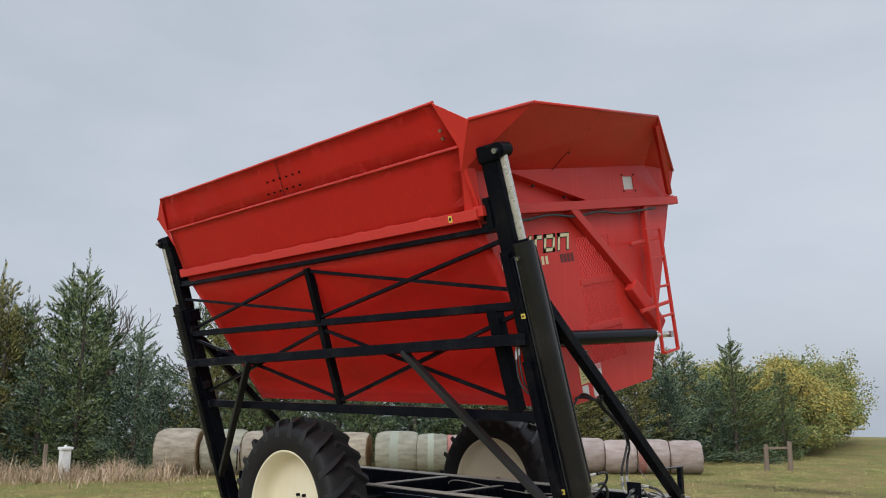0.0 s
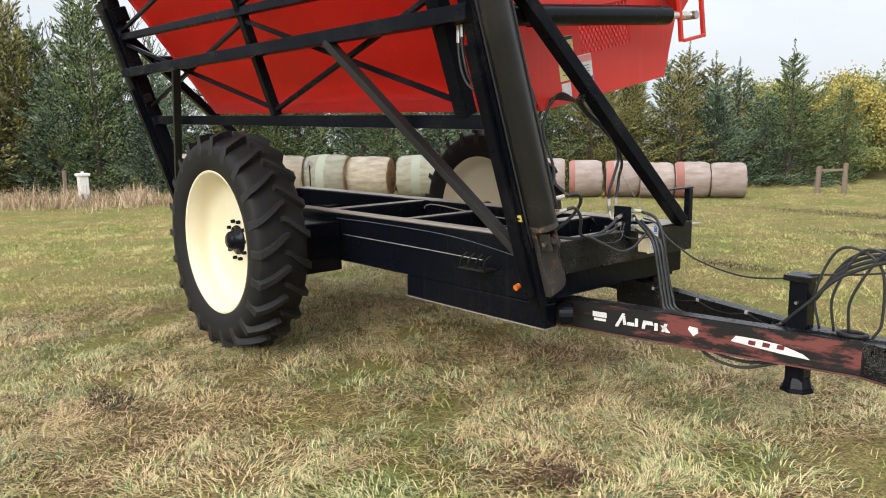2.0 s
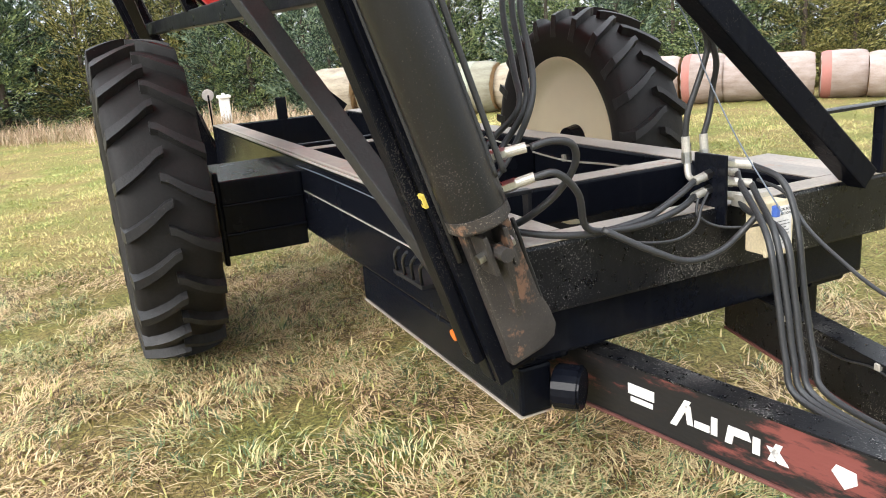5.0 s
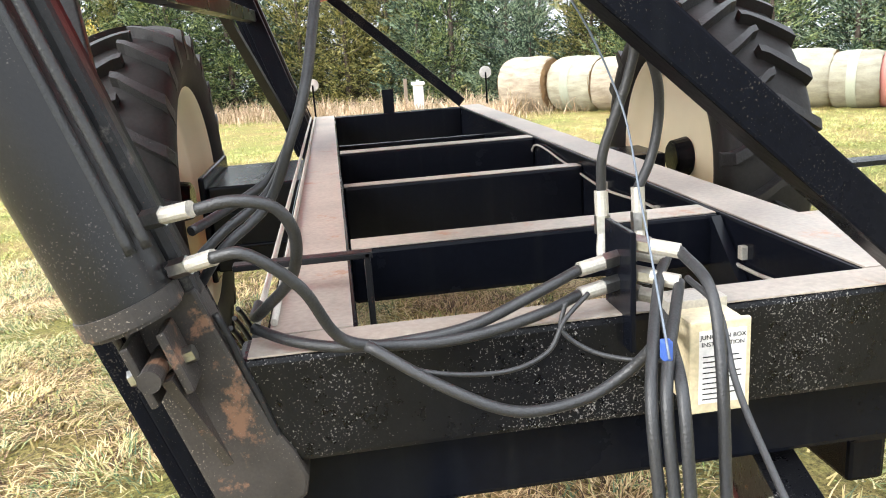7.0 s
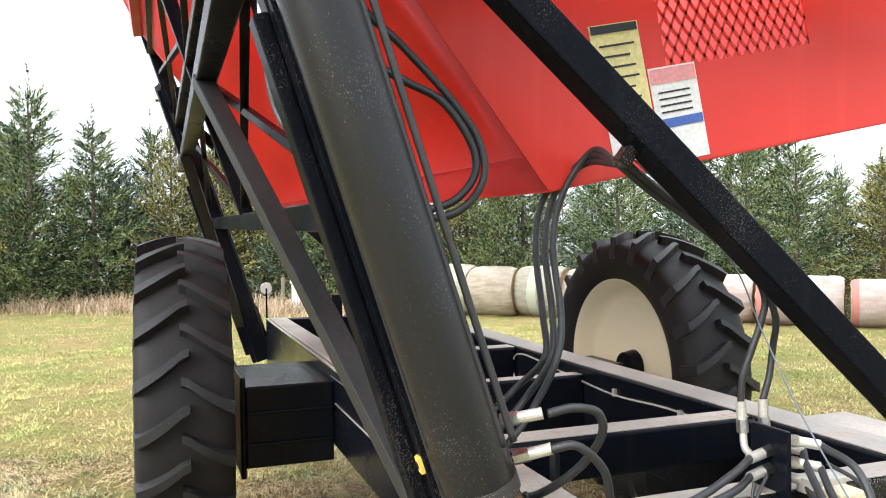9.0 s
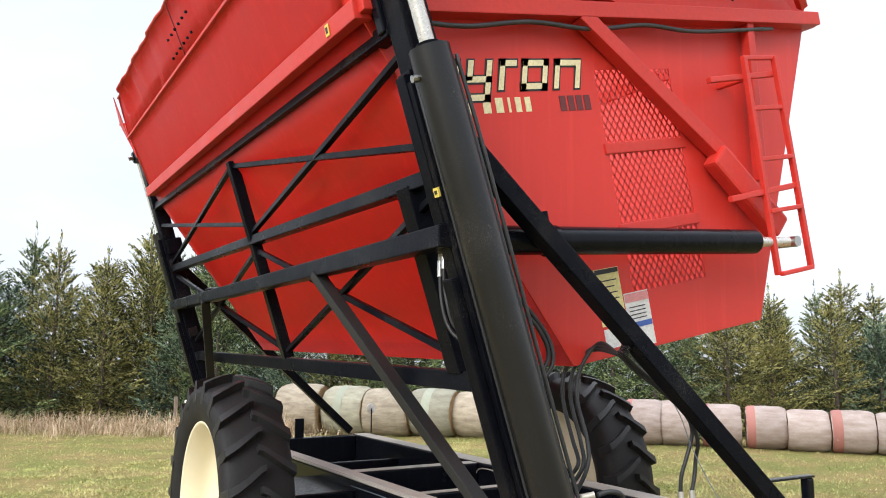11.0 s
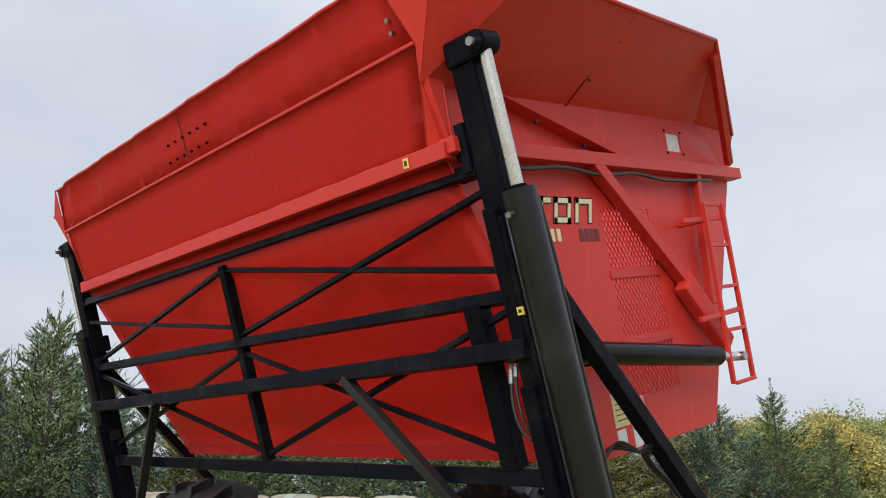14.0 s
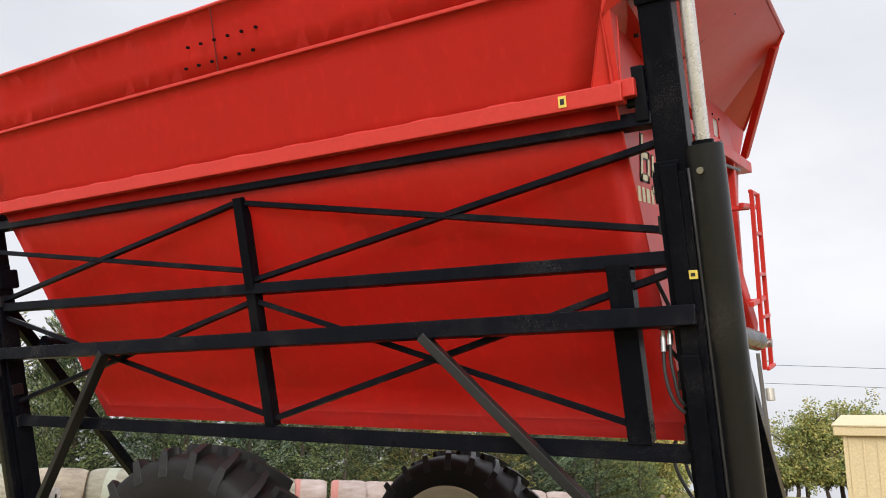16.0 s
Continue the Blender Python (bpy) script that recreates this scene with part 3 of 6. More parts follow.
def rail(z, w=0.072, h=0.072):
    return beam(on_truss(XL, z), on_truss(XR, z), w, h)


part("truss_rail", rail(3.43), MAST_BLACK, cart)
part("truss_rail", rail(2.80, 0.07, 0.07), MAST_BLACK, cart)
part("truss_rail", rail(1.905, 0.09, 0.09), MAST_BLACK, cart)
part("truss_post", beam(on_truss(-2.73, 1.95), on_truss(-2.73, 3.37), 0.075, 0.075, (0, 1, 0)), MAST_BLACK, cart)
part("truss_post", beam(on_truss(-0.30, 1.95), on_truss(-0.30, 2.80), 0.12, 0.09, (0, 1, 0)), MAST_BLACK, cart)
for xa, za, xb, zb in ((XL, 3.24, -2.77, 2.92), (XL, 2.86, -2.77, 3.34), (-2.69, 3.33, XR, 2.93), (-2.69, 2.86, XR, 3.32),
                       (XL, 2.72, -2.77, 2.02), (XL, 2.06, -2.77, 2.72), (-2.69, 2.72, -0.36, 2.04), (-2.69, 2.00, XR, 2.74)):
    part("diagonal_brace", beam(on_truss(xa, za), on_truss(xb, zb), 0.034, 0.034, (0, 1, 0), 0.003), MAST_BLACK, cart)

# chassis
chassis_parts = (
    ("side_beam", (-5.50, 0.78, 0.70), (0.0, 0.97, 1.126), BLACK),
    ("side_beam", (-5.50, 2.08, 0.70), (0.0, 2.27, 1.126), BLACK),
    ("front_beam", (-0.004, 0.74, 0.91), (0.115, 2.34, 1.13), BLACK_FACE),
    ("lower_front_beam", (-0.10, 0.80, 0.74), (0.05, 2.30, 0.91), BLACK),
    ("skid_plate", (-1.50, 0.78, 0.53), (0.0, 0.90, 0.70), BLACK),
    ("skid_plate", (-1.50, 2.15, 0.53), (-0.10, 2.25, 0.70), BLACK),
    ("rear_beam", (-5.52, 0.97, 0.80), (-5.40, 2.08, 1.12), BLACK),
    ("cross_member", (-0.80, 0.97, 0.96), (-0.66, 2.08, 1.12), BLACK),
    ("cross_member", (-2.06, 0.97, 0.66), (-1.96, 2.08, 1.08), BLACK),
    ("cross_member", (-2.98, 0.97, 0.92), (-2.84, 2.08, 1.12), BLACK),
    ("cross_member", (-4.40, 0.97, 0.86), (-4.34, 2.08, 0.99), BLACK),
    ("axle_box", (-3.25, 0.30, 0.62), (-2.45, 0.78, 1.06), BLACK),
    ("axle_box", (-3.08, 2.27, 0.72), (-2.68, 2.80, 0.99), BLACK),
    ("axle_flange", (-3.30, 0.27, 0.58), (-2.40, 0.30, 1.12), BLACK),
    ("axle_rib", (-3.27, 0.30, 0.91), (-2.43, 0.78, 0.93), BLACK),
    ("axle_rib", (-3.27, 0.30, 0.74), (-2.43, 0.78, 0.76), BLACK),
    ("end_plate", (0.07, 2.28, 1.13), (0.115, 2.34, 1.38), BLACK),
    ("bracket_bar", (0.065, 1.88, 1.38), (0.120, 2.345, 1.395), BLACK_FACE),
)
for name, lo, hi, mat in chassis_parts:  # welded box sections
    part(name, box(lo, hi, 0.012), mat, cart)
# thin pale sheets with rusty spots on the upward faces of the beams
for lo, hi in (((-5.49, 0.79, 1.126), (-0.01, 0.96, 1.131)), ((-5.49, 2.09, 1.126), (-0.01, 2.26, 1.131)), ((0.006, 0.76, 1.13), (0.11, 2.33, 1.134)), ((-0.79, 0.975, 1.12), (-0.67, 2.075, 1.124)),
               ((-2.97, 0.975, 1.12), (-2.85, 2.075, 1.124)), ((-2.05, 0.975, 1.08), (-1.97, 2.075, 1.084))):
    part("worn_top", box(lo, hi, 0.001), PALE_RUSTY, cart, "pale beam top with rusty spots")

part("weld_line", tube([(-2.40, 0.777, 0.945), (-1.5, 0.777, 0.94), (-0.60, 0.777, 0.93)], 0.004, 6, 3), ALU, cart, "grey weld line")
part("skid_edge", box((-1.50, 0.775, 0.525), (0.0, 0.90, 0.53), 0.001), PALE_RUSTY, cart, "pale bottom edge with rusty spots")

# tongue: two channels that meet at the hitch
near_rail_y = lambda x: 1.10 + 0.20 * x
far_rail_y = lambda x: 1.89 - 0.25 * x
for line_y, rail_paint in ((near_rail_y, TONGUE_RUST), (far_rail_y, BLACK_FACE)):
    rail_part = part("tongue_rail", beam((-0.26, line_y(-0.26), 0.60), (1.95, line_y(1.95), 0.575), 0.085, 0.19), rail_paint, cart, "scuffed black tongue rail")
    part("tongue_flange", beam((-0.25, line_y(-0.25), 0.699), (1.94, line_y(1.94), 0.674), 0.10, 0.008, bevel=0.002), BLACK_FACE, rail_part, "scuffed black top flange")
    part("tongue_flange", beam((-0.25, line_y(-0.25), 0.501), (1.94, line_y(1.94), 0.476), 0.10, 0.010, bevel=0.002), FLANGE_RED, rail_part, "rust-red lower flange")
for x in (0.14, 0.57, 0.98):
    part("cable_clip", box((x - 0.010, far_rail_y(x) - 0.058, 0.668), (x + 0.010, far_rail_y(x) - 0.044, 0.690), 0.002), ALU, cart, "small grey cable clip")
part("cable", tube([(0.14 + 0.14 * k, far_rail_y(0.14 + 0.14 * k) - 0.050, 0.668 - 0.03 * math.sin(math.pi * (k % 3) / 3)) for k in range(9)], 0.004, 6, 4), HOSE, cart)
part("tongue_cross", box((1.22, 1.39, 0.50), (1.32, 1.55, 0.66)), BLACK, cart)
cover = part("tongue_cover", plate([(1.46, near_rail_y(1.46), 0.690), (2.0, near_rail_y(2.0), 0.684), (2.0, 1.56, 0.684), (1.46, far_rail_y(1.46), 0.690)], 0.010), BLACK_FACE, cart)
part("cover_ring", tube([(1.68 + 0.075 * math.cos(a), 1.46 + 0.05 * math.sin(a), 0.70) for a in (2 * math.pi * k / 16 for k in range(17))], 0.012, 8, 1), BLACK_DUSTY, cover)
part("hitch", box((1.9, 1.38, 0.49), (2.9, 1.56, 0.66), 0.02), BLACK, cart)
jack = part("jack", box((1.33, 1.41, 0.36), (1.44, 1.52, 0.97), 0.010), BLACK, cart)
foot = part("jack_foot", rod((1.385, 1.465, 0.300), (1.385, 1.465, 0.325), 0.100, 8, r2=0.096, bevel=0.004), BLACK, jack)
part("foot_socket", rod((1.385, 1.465, 0.325), (1.385, 1.465, 0.385), 0.088, 8, r2=0.070, bevel=0.004), BLACK, foot)
part("jack_cap", box((1.305, 1.385, 0.965), (1.465, 1.545, 1.0), 0.006), BLACK_FACE, jack)
part("jack_pin", rod((1.385, 1.39, 0.84), (1.385, 1.42, 0.84), 0.010, 10), STEEL, jack)


# wheels
def revolve(profile, segs, axis_x=0.0):
    """Turns a profile of (across, radius) round the y axis."""
    bm = bmesh.new()
    rings = []
    for i in range(segs):
        a = 2 * math.pi * i / segs
        rings.append([bm.verts.new((r * math.cos(a), y, r * math.sin(a))) for y, r in profile])
    for i in range(segs):
        p, q = rings[i], rings[(i + 1) % segs]
        for j in range(len(profile) - 1):
            bm.faces.new((p[j], p[j + 1], q[j + 1], q[j])).smooth = True
    return bm


TYRE_R = 0.90


def carcass_radius(y):
    t = abs(y) / 0.25
    return TYRE_R - 0.045 * t * t


def lug_mesh(sign):
    """One chevron bar of the tread, from the tyre's middle out over its shoulder."""
    bm = bmesh.new()
    path = []
    for i in range(9):
        y = -0.02 + 0.26 * i / 7 if i < 8 else 0.252
        a = -0.155 * max(y, 0) / 0.24 - 0.012 * math.sin(max(y, 0) / 0.24 * 3.1)
        path.append((y, a, carcass_radius(min(y, 0.25)) if i < 8 else 0.79))
    rings = []
    for i, (y, a, r) in enumerate(path):
        half = 0.022 + 0.010 * (i / 8)
        top = 0.054 if i < 8 else 0.016
        wide = half / max(r, 0.3)
        ring = []
        for da, dr in ((-wide * 1.25, -0.03), (-wide * 0.85, top), (wide * 0.85, top), (wide * 1.25, -0.03)):
            ring.append(bm.verts.new(((r + dr) * math.cos(a + da), sign * y, (r + dr) * math.sin(a + da))))
        rings.append(ring)
    for p, q in zip(rings, rings[1:]):
        for j in range(4):
            bm.faces.new((p[j], p[(j + 1) % 4], q[(j + 1) % 4], q[j]))
    bm.faces.new(rings[0])
    bm.faces.new(rings[-1][::-1])
    bmesh.ops.recalc_face_normals(bm, faces=bm.faces)
    return bm


def wheel(centre, out):
    """A tractor wheel; out is -1 where its dish faces the near side."""
    m = Matrix.Translation(centre) @ Matrix.Diagonal((1, -out * 0.94, 1, 1))
    dish = [(-0.19, 0.665), (-0.205, 0.657), (-0.207, 0.640), (-0.195, 0.628), (-0.165, 0.620), (-0.150, 0.606), (-0.06, 0.596), (-0.02, 0.585), (0.02, 0.56), (0.045, 0.50), (0.05, 0.40), (0.035, 0.26), (0.03, 0.22), (0.03, 0.0)]
    dish = [(y, r * 0.95) for y, r in dish]
    bm = revolve(dish, 72)
    back = [(0.055, 0.0), (0.055, 0.24), (0.072, 0.50), (0.075, 0.58), (0.15, 0.606), (0.165, 0.62), (0.205, 0.64), (0.205, 0.665)]
    bm2 = revolve([(y, r * 0.95) for y, r in back], 72)
    me = bpy.data.meshes.new("tmp")
    bm2.to_mesh(me)
    bm2.free()
    bm.from_mesh(me)
    bm.transform(m)
    rim = part("wheel", bm, CREAM, cart, "cream-painted dished steel wheel")
    tyre_profile = [(-0.195, 0.612), (-0.215, 0.632), (-0.240, 0.70), (-0.250, 0.79), (-0.24, 0.845), (-0.21, 0.87)] + [(y, carcass_radius(y)) for y in (-0.15, -0.08, 0, 0.08, 0.15)] + [(0.21, 0.87), (0.24, 0.845), (0.250, 0.79), (0.240, 0.70), (0.215, 0.632), (0.195, 0.612)]
    bm = revolve(tyre_profile, 96)
    bm.transform(m)
    part("tyre", bm, SIDEWALL, rim, "black rubber lugged tractor tyre")
    hub = revolve([(0.03, 0.13), (0.012, 0.128), (0.005, 0.085), (-0.055, 0.080), (-0.075, 0.06), (-0.08, 0.0)], 32)
    hub.transform(m)
    part("hub", hub, BLACK, rim, "black wheel hub")
    for i in range(10):
        a = 2 * math.pi * i / 10
        bm = rod((0.17 * math.cos(a), 0.03, 0.17 * math.sin(a)), (0.17 * math.cos(a), -0.005, 0.17 * math.sin(a)), 0.016, 6)
        bm.transform(m)
        part("wheel_nut", bm, BLACK, rim)
    bm = rod((0, 0.05, 0), (0, 0.16, 0), 0.12, 24, r2=0.10, bevel=0.01)
    bm.transform(m)
    part("axle_drum", bm, BLACK, rim)
    meshes = []
    for sign in (1, -1):
        bm = lug_mesh(sign)
        me = bpy.data.meshes.new("lug")
        bm.to_mesh(me)
        bm.free()
        me.materials.append(RUBBER)
        meshes.append(me)
    count = 22
    for i in range(count):
        for k, me in enumerate(meshes):
            ob = new("lug", me)
            ob.parent = rim
            ob.matrix_local = m @ Matrix.Rotation(-2 * math.pi * (i + 0.5 * k) / count, 4, "Y")
    return rim


wheel((-2.93, -0.01, 0.925), -1)
wheel((-2.88, 3.07, 0.925), 1)

# ---- the bin ----
HINGE_Y, HINGE_Z, TIP = -0.24, 3.54, radians(11.5)
BX0, BX1 = -5.22, -0.20


def bin_at(x, u, v):
    """A place in the bin: along the cart, u away from the hinge and v up from it."""
    k = UNEVEN * (BX1 - x)
    return Vector((x, HINGE_Y + u * math.cos(TIP) - v * math.sin(TIP) - S * k, HINGE_Z + u * math.sin(TIP) + v * math.cos(TIP) + C * k))


SHEET = 0.008
bin_body = part("bin", plate([bin_at(BX0, 0.86, -1.77), bin_at(BX1, 0.86, -1.77), bin_at(BX1, 2.30, -1.79), bin_at(BX0, 2.30, -1.79)], SHEET), RED, cart, "red steel bin tipped slightly on its lift")


def long_panel(name, a, b, mat=RED, x0=BX0, x1=BX1):
    return part(name, plate([bin_at(x0, *a), bin_at(x1, *a), bin_at(x1, *b), bin_at(x0, *b)], SHEET), mat, bin_body)


def dented_panel(name, a, b, depth, seed, n=36, rows=6, x0=BX0, x1=BX1, taper=0.0):
    """A long sheet between two edges, slightly buckled as old steel is."""
    bm = bmesh.new()
    grid = []
    for j in range(rows + 1):
        f = j / rows
        u, v = a[0] + (b[0] - a[0]) * f, a[1] + (b[1] - a[1]) * f
        right = x1 - taper * f
        line = []
        for i in range(n + 1):
            x = x0 + (right - x0) * i / n
            edge = math.sin(math.pi * f) * min(1.0, 6 * i / n, 6 * (n - i) / n)
            w = depth * edge * noise.noise(Vector((x * 0.9 + seed, u * 1.3 + v * 1.1, seed * 0.7)))
            line.append(bm.verts.new(bin_at(x, u + w * 0.7, v + w * 0.5)))
        grid.append(line)
    for p, q in zip(grid, grid[1:]):
        for i in range(n):
            bm.faces.new((p[i], p[i + 1], q[i + 1], q[i])).smooth = True
    bmesh.ops.solidify(bm, geom=bm.faces[:], thickness=SHEET)
    return part(name, bm, RED, bin_body)


RIDGE, LIP = (-0.13, 0.555), (-0.235, 0.945)
dented_panel("near_wall", (0.0, 0.0), (0.86, -1.77), 0.035, 3.0)
dented_panel("near_upper_wall", (0.0, 0.0), RIDGE, 0.012, 7.0, x1=BX1 - 0.12, taper=-0.17)
# folded corner between the near upper wall and the front end
part("corner_fold", plate([bin_at(BX1 - 0.12, 0.0, 0.0), bin_at(BX1 + 0.02, 0.06, 0.0), bin_at(BX1 + 0.04, 0.04, 0.40), bin_at(BX1 + 0.05, *RIDGE)], SHEET), RED, bin_body)


def wavy_lip():
    """The outer lip, bent and dented along its edge."""
    r = random.Random(8)
    bm = bmesh.new()
    n = 44
    rows = []
    for k in range(4):
        f = k / 3
        u, v = RIDGE[0] + (LIP[0] - RIDGE[0]) * f, RIDGE[1] + 0.015 + (LIP[1] - RIDGE[1] - 0.015) * f
        rows.append([])
        for i in range(n + 1):
            x = BX0 - 0.05 + (BX1 + 0.10 - 0.13 * f - BX0) * i / n
            dent = f * (0.010 * math.sin(i * 0.9) + 0.009 * math.sin(i * 2.3 + 1) + r.uniform(-0.005, 0.005)) + (0.06 * f if i < 3 else 0) + (0.03 * math.sin(math.pi * f) if 4 < i < 9 else 0)
            rows[-1].append(bm.verts.new(bin_at(x, u + dent, v + dent * 0.4)))
    for a, b in zip(rows, rows[1:]):
        for i in range(n):
            bm.faces.new((a[i], a[i + 1], b[i + 1], b[i])).smooth = True
    edge = [q.co.copy() for q in rows[-1]]
    bmesh.ops.solidify(bm, geom=bm.faces[:], thickness=SHEET)
    part("lip", bm, RED, bin_body)
    part("rim", tube(edge, 0.014, 8, 1), RED_TRIM, bin_body)


wavy_lip()
long_panel("far_wall", (2.30, -1.79), (3.24, 0.0))
long_panel("far_upper_wall", (3.24, 0.0), (3.36, 0.36))
for u, v, w, h in ((0.0, 0.0, 0.09, 0.09), (RIDGE[0], RIDGE[1], 0.045, 0.022), (3.26, 0.03, 0.10, 0.10)):
    part("stiffener", beam(bin_at(BX0 - 0.04, u, v), bin_at(BX1 + 0.05, u, v), w, h, (0, -math.sin(TIP), math.cos(TIP))), RED_TRIM, bin_body)
part("rim", rod(bin_at(BX0, 3.36, 0.36), bin_at(BX1, 3.36, 0.36), 0.016, 10), RED_TRIM, bin_body)

MESH_U0, MESH_U1, MESH_V0, MESH_V1 = 1.335, 1.905, -0.275, -1.48


def end_wall(x, s):
    """One end of the bin; s is +1 at the front, where x grows outwards."""
    def sheet(name, uv, mat=RED, lift=0.0):
        return part(name, plate([bin_at(x + s * lift, *q) for q in uv], SHEET), mat, bin_body)
    top = lambda u: (u, 0.37 + 0.0238 * (u + 0.09))      # just above the crease of the flare
    sheet("end_panel", [(0, 0), (0.86, -1.77), (MESH_U0, -1.776), top(MESH_U0), top(-0.09)])
    sheet("end_panel", [(MESH_U1, -1.783), (2.30, -1.79), (3.24, 0), (3.20, 0.17), (MESH_U1, 0.17)])
    sheet("end_panel", [(MESH_U0, MESH_V0), (MESH_U1, MESH_V0), top(MESH_U1), top(MESH_U0)])
    sheet("end_panel", [(MESH_U0, -1.776), (MESH_U1, -1.783), (MESH_U1, MESH_V1), (MESH_U0, MESH_V1)])
    sheet("end_panel", [(MESH_U1, 0.17), (2.36, 0.17), top(2.36), top(MESH_U1)])
    sheet("end_panel", [(2.56, 0.17), (3.20, 0.17), top(2.88), top(2.56)])
    sheet("end_panel", [(2.36, 0.31), (2.56, 0.31), top(2.56), top(2.36)])
    pane = sheet("window_pane", [(2.34, 0.15), (2.58, 0.15), (2.58, 0.33), (2.34, 0.33)], PANE, -0.012)
    for u in (2.345, 2.575):
        for v in (0.155, 0.325):
            part("bolt", bolts([bin_at(x + s * 0.002, u, v)], (s, 0, 0), 0.010, 0.010), BLACK, pane)
    for v in (-0.705, -1.142):
        part("mesh_bar", beam(bin_at(x, MESH_U0 - 0.02, v), bin_at(x, MESH_U1 + 0.02, v), 0.03, 0.06, (0, -math.sin(TIP), math.cos(TIP))), RED_TRIM, bin_body)
    bm = bmesh.new()
    step = 0.042
    wide, tall = MESH_U1 - MESH_U0, MESH_V0 - MESH_V1
    for k in range(-22, 38):
        for sign in (1, -1):
            u0 = MESH_U0 + k * step
            u1 = u0 - sign * tall * 0.62
            d = u1 - u0
            t0, t1 = sorted(((MESH_U0 - u0) / d, (MESH_U1 - u0) / d))
            t0, t1 = max(t0, 0.0), min(t1, 1.0)
            if t1 - t0 > 0.02:
                beam(bin_at(x, u0 + d * t0, MESH_V0 - tall * t0), bin_at(x, u0 + d * t1, MESH_V0 - tall * t1), 0.010, 0.005, (1, 0, 0), 0, bm)
    part("mesh_screen", bm, RED_TRIM, bin_body, "red expanded-metal screen")
    # the flare over the end: it leans outwards and is folded at its far corner
    tip_a, tip_b, near_c, near_d = (0.54, 2.29, 0.81), (0.06, 3.36, 0.36), (0.54, 0.30, 0.83), (0.22, -0.16, 0.74)
    at = lambda q: bin_at(x + s * q[0], q[1], q[2])
    fold, root = (0, 2.85, 0.43), (0, -0.09, 0.36)
    part("flare", plate([at(root), at(fold), at(tip_a), at(near_c)], SHEET), RED, bin_body)
    part("flare_corner", plate([at(fold), at(tip_b), at(tip_a)], SHEET), RED, bin_body)
    part("flare_corner", plate([at(fold), at((0, 3.24, 0.03)), at(tip_b)], SHEET), RED, bin_body)
    part("flare_corner", plate([at(root), at(near_c), at(near_d)], SHEET), RED, bin_body)
    part("lip_end", plate([bin_at(x + s * 0.05, *RIDGE), at(root), at(near_d), bin_at(x - s * 0.08, *LIP)], SHEET), RED, bin_body)
    for a, b in ((tip_b, tip_a), (tip_a, near_c), (near_c, near_d)):
        part("flare_rim", tube([at(a), at(b)], 0.015, steps=1), RED_TRIM, bin_body)
    part("flare_seam", tube([at((0.006, 1.15, 0.374)), at((0.548, 1.30, 0.822))], 0.004, 6, 1), INK_RED, bin_body)
    for f in (0.3, 0.7):
        part("bolt", bolts([at((0.54 * f, 1.15 + 0.15 * f + 0.03, 0.374 + 0.447 * f))], (s, 0, -0.8), 0.010, 0.012), INK, bin_body)
    part("flare_post", beam(at((0.075, 3.16, 0.10)), at((0.47, 2.36, 0.74)), 0.055, 0.05, (0, 1, 0)), RED_TRIM, bin_body)
    up = (0, -math.sin(TIP), math.cos(TIP))
    part("end_beam", beam(bin_at(x + s * 0.055, -0.02, 0.02), bin_at(x + s * 0.055, 3.28, 0.02), 0.10, 0.085, up), RED_TRIM, bin_body)
    part("diagonal_rib", beam(bin_at(x + s * 0.05, -0.05, 0.46), bin_at(x + s * 0.05, 1.49, 0.07), 0.10, 0.012, up), RED_TRIM, bin_body)
    part("arm", beam(bin_at(x + s * 0.06, 1.25, 0.0), bin_at(x + s * 0.06, 2.20, -0.86), 0.085, 0.085, up), RED_TRIM, bin_body)
    part("arm_gusset", beam(bin_at(x + s * 0.08, 2.06, -0.80), bin_at(x + s * 0.10, 2.47, -1.28), 0.10, 0.15, up, 0.02), RED_TRIM, bin_body)
    part("upright", beam(bin_at(x + s * 0.055, 2.60, 0.0), bin_at(x + s * 0.055, 2.46, -0.98), 0.06, 0.06, (0, 1, 0)), RED_TRIM, bin_body)
    # the tilting cylinder from the mast to the gusset
    barrel_end, lug = bin_at(x + s * 0.19, 2.13, -1.325), bin_at(x + s * 0.17, 0.40, -1.10)
    smooth_by_angle(part("tilt_cylinder", rod(lug, barrel_end, 0.068, 32, bevel=0.012), BLACK, cart))
    part("tilt_collar", rod(bin_at(x + s * 0.17, 0.68, -1.137), bin_at(x + s * 0.17, 0.74, -1.144), 0.074, 28), BLACK, cart)
    part("tilt_port", rod(bin_at(x + s * 0.17, 0.71, -1.08), bin_at(x + s * 0.17, 0.71, -1.0), 0.016, 10), BLACK, cart)
    part("tilt_rod", rod(bin_at(x + s * 0.19, 2.12, -1.324), bin_at(x + s * 0.19, 2.43, -1.362), 0.028, 20), CHROME, cart)
    part("tilt_pin", rod(bin_at(x + s * 0.10, 2.44, -1.364), bin_at(x + s * 0.24, 2.44, -1.364), 0.032, 16), STEEL, cart)
    return sheet


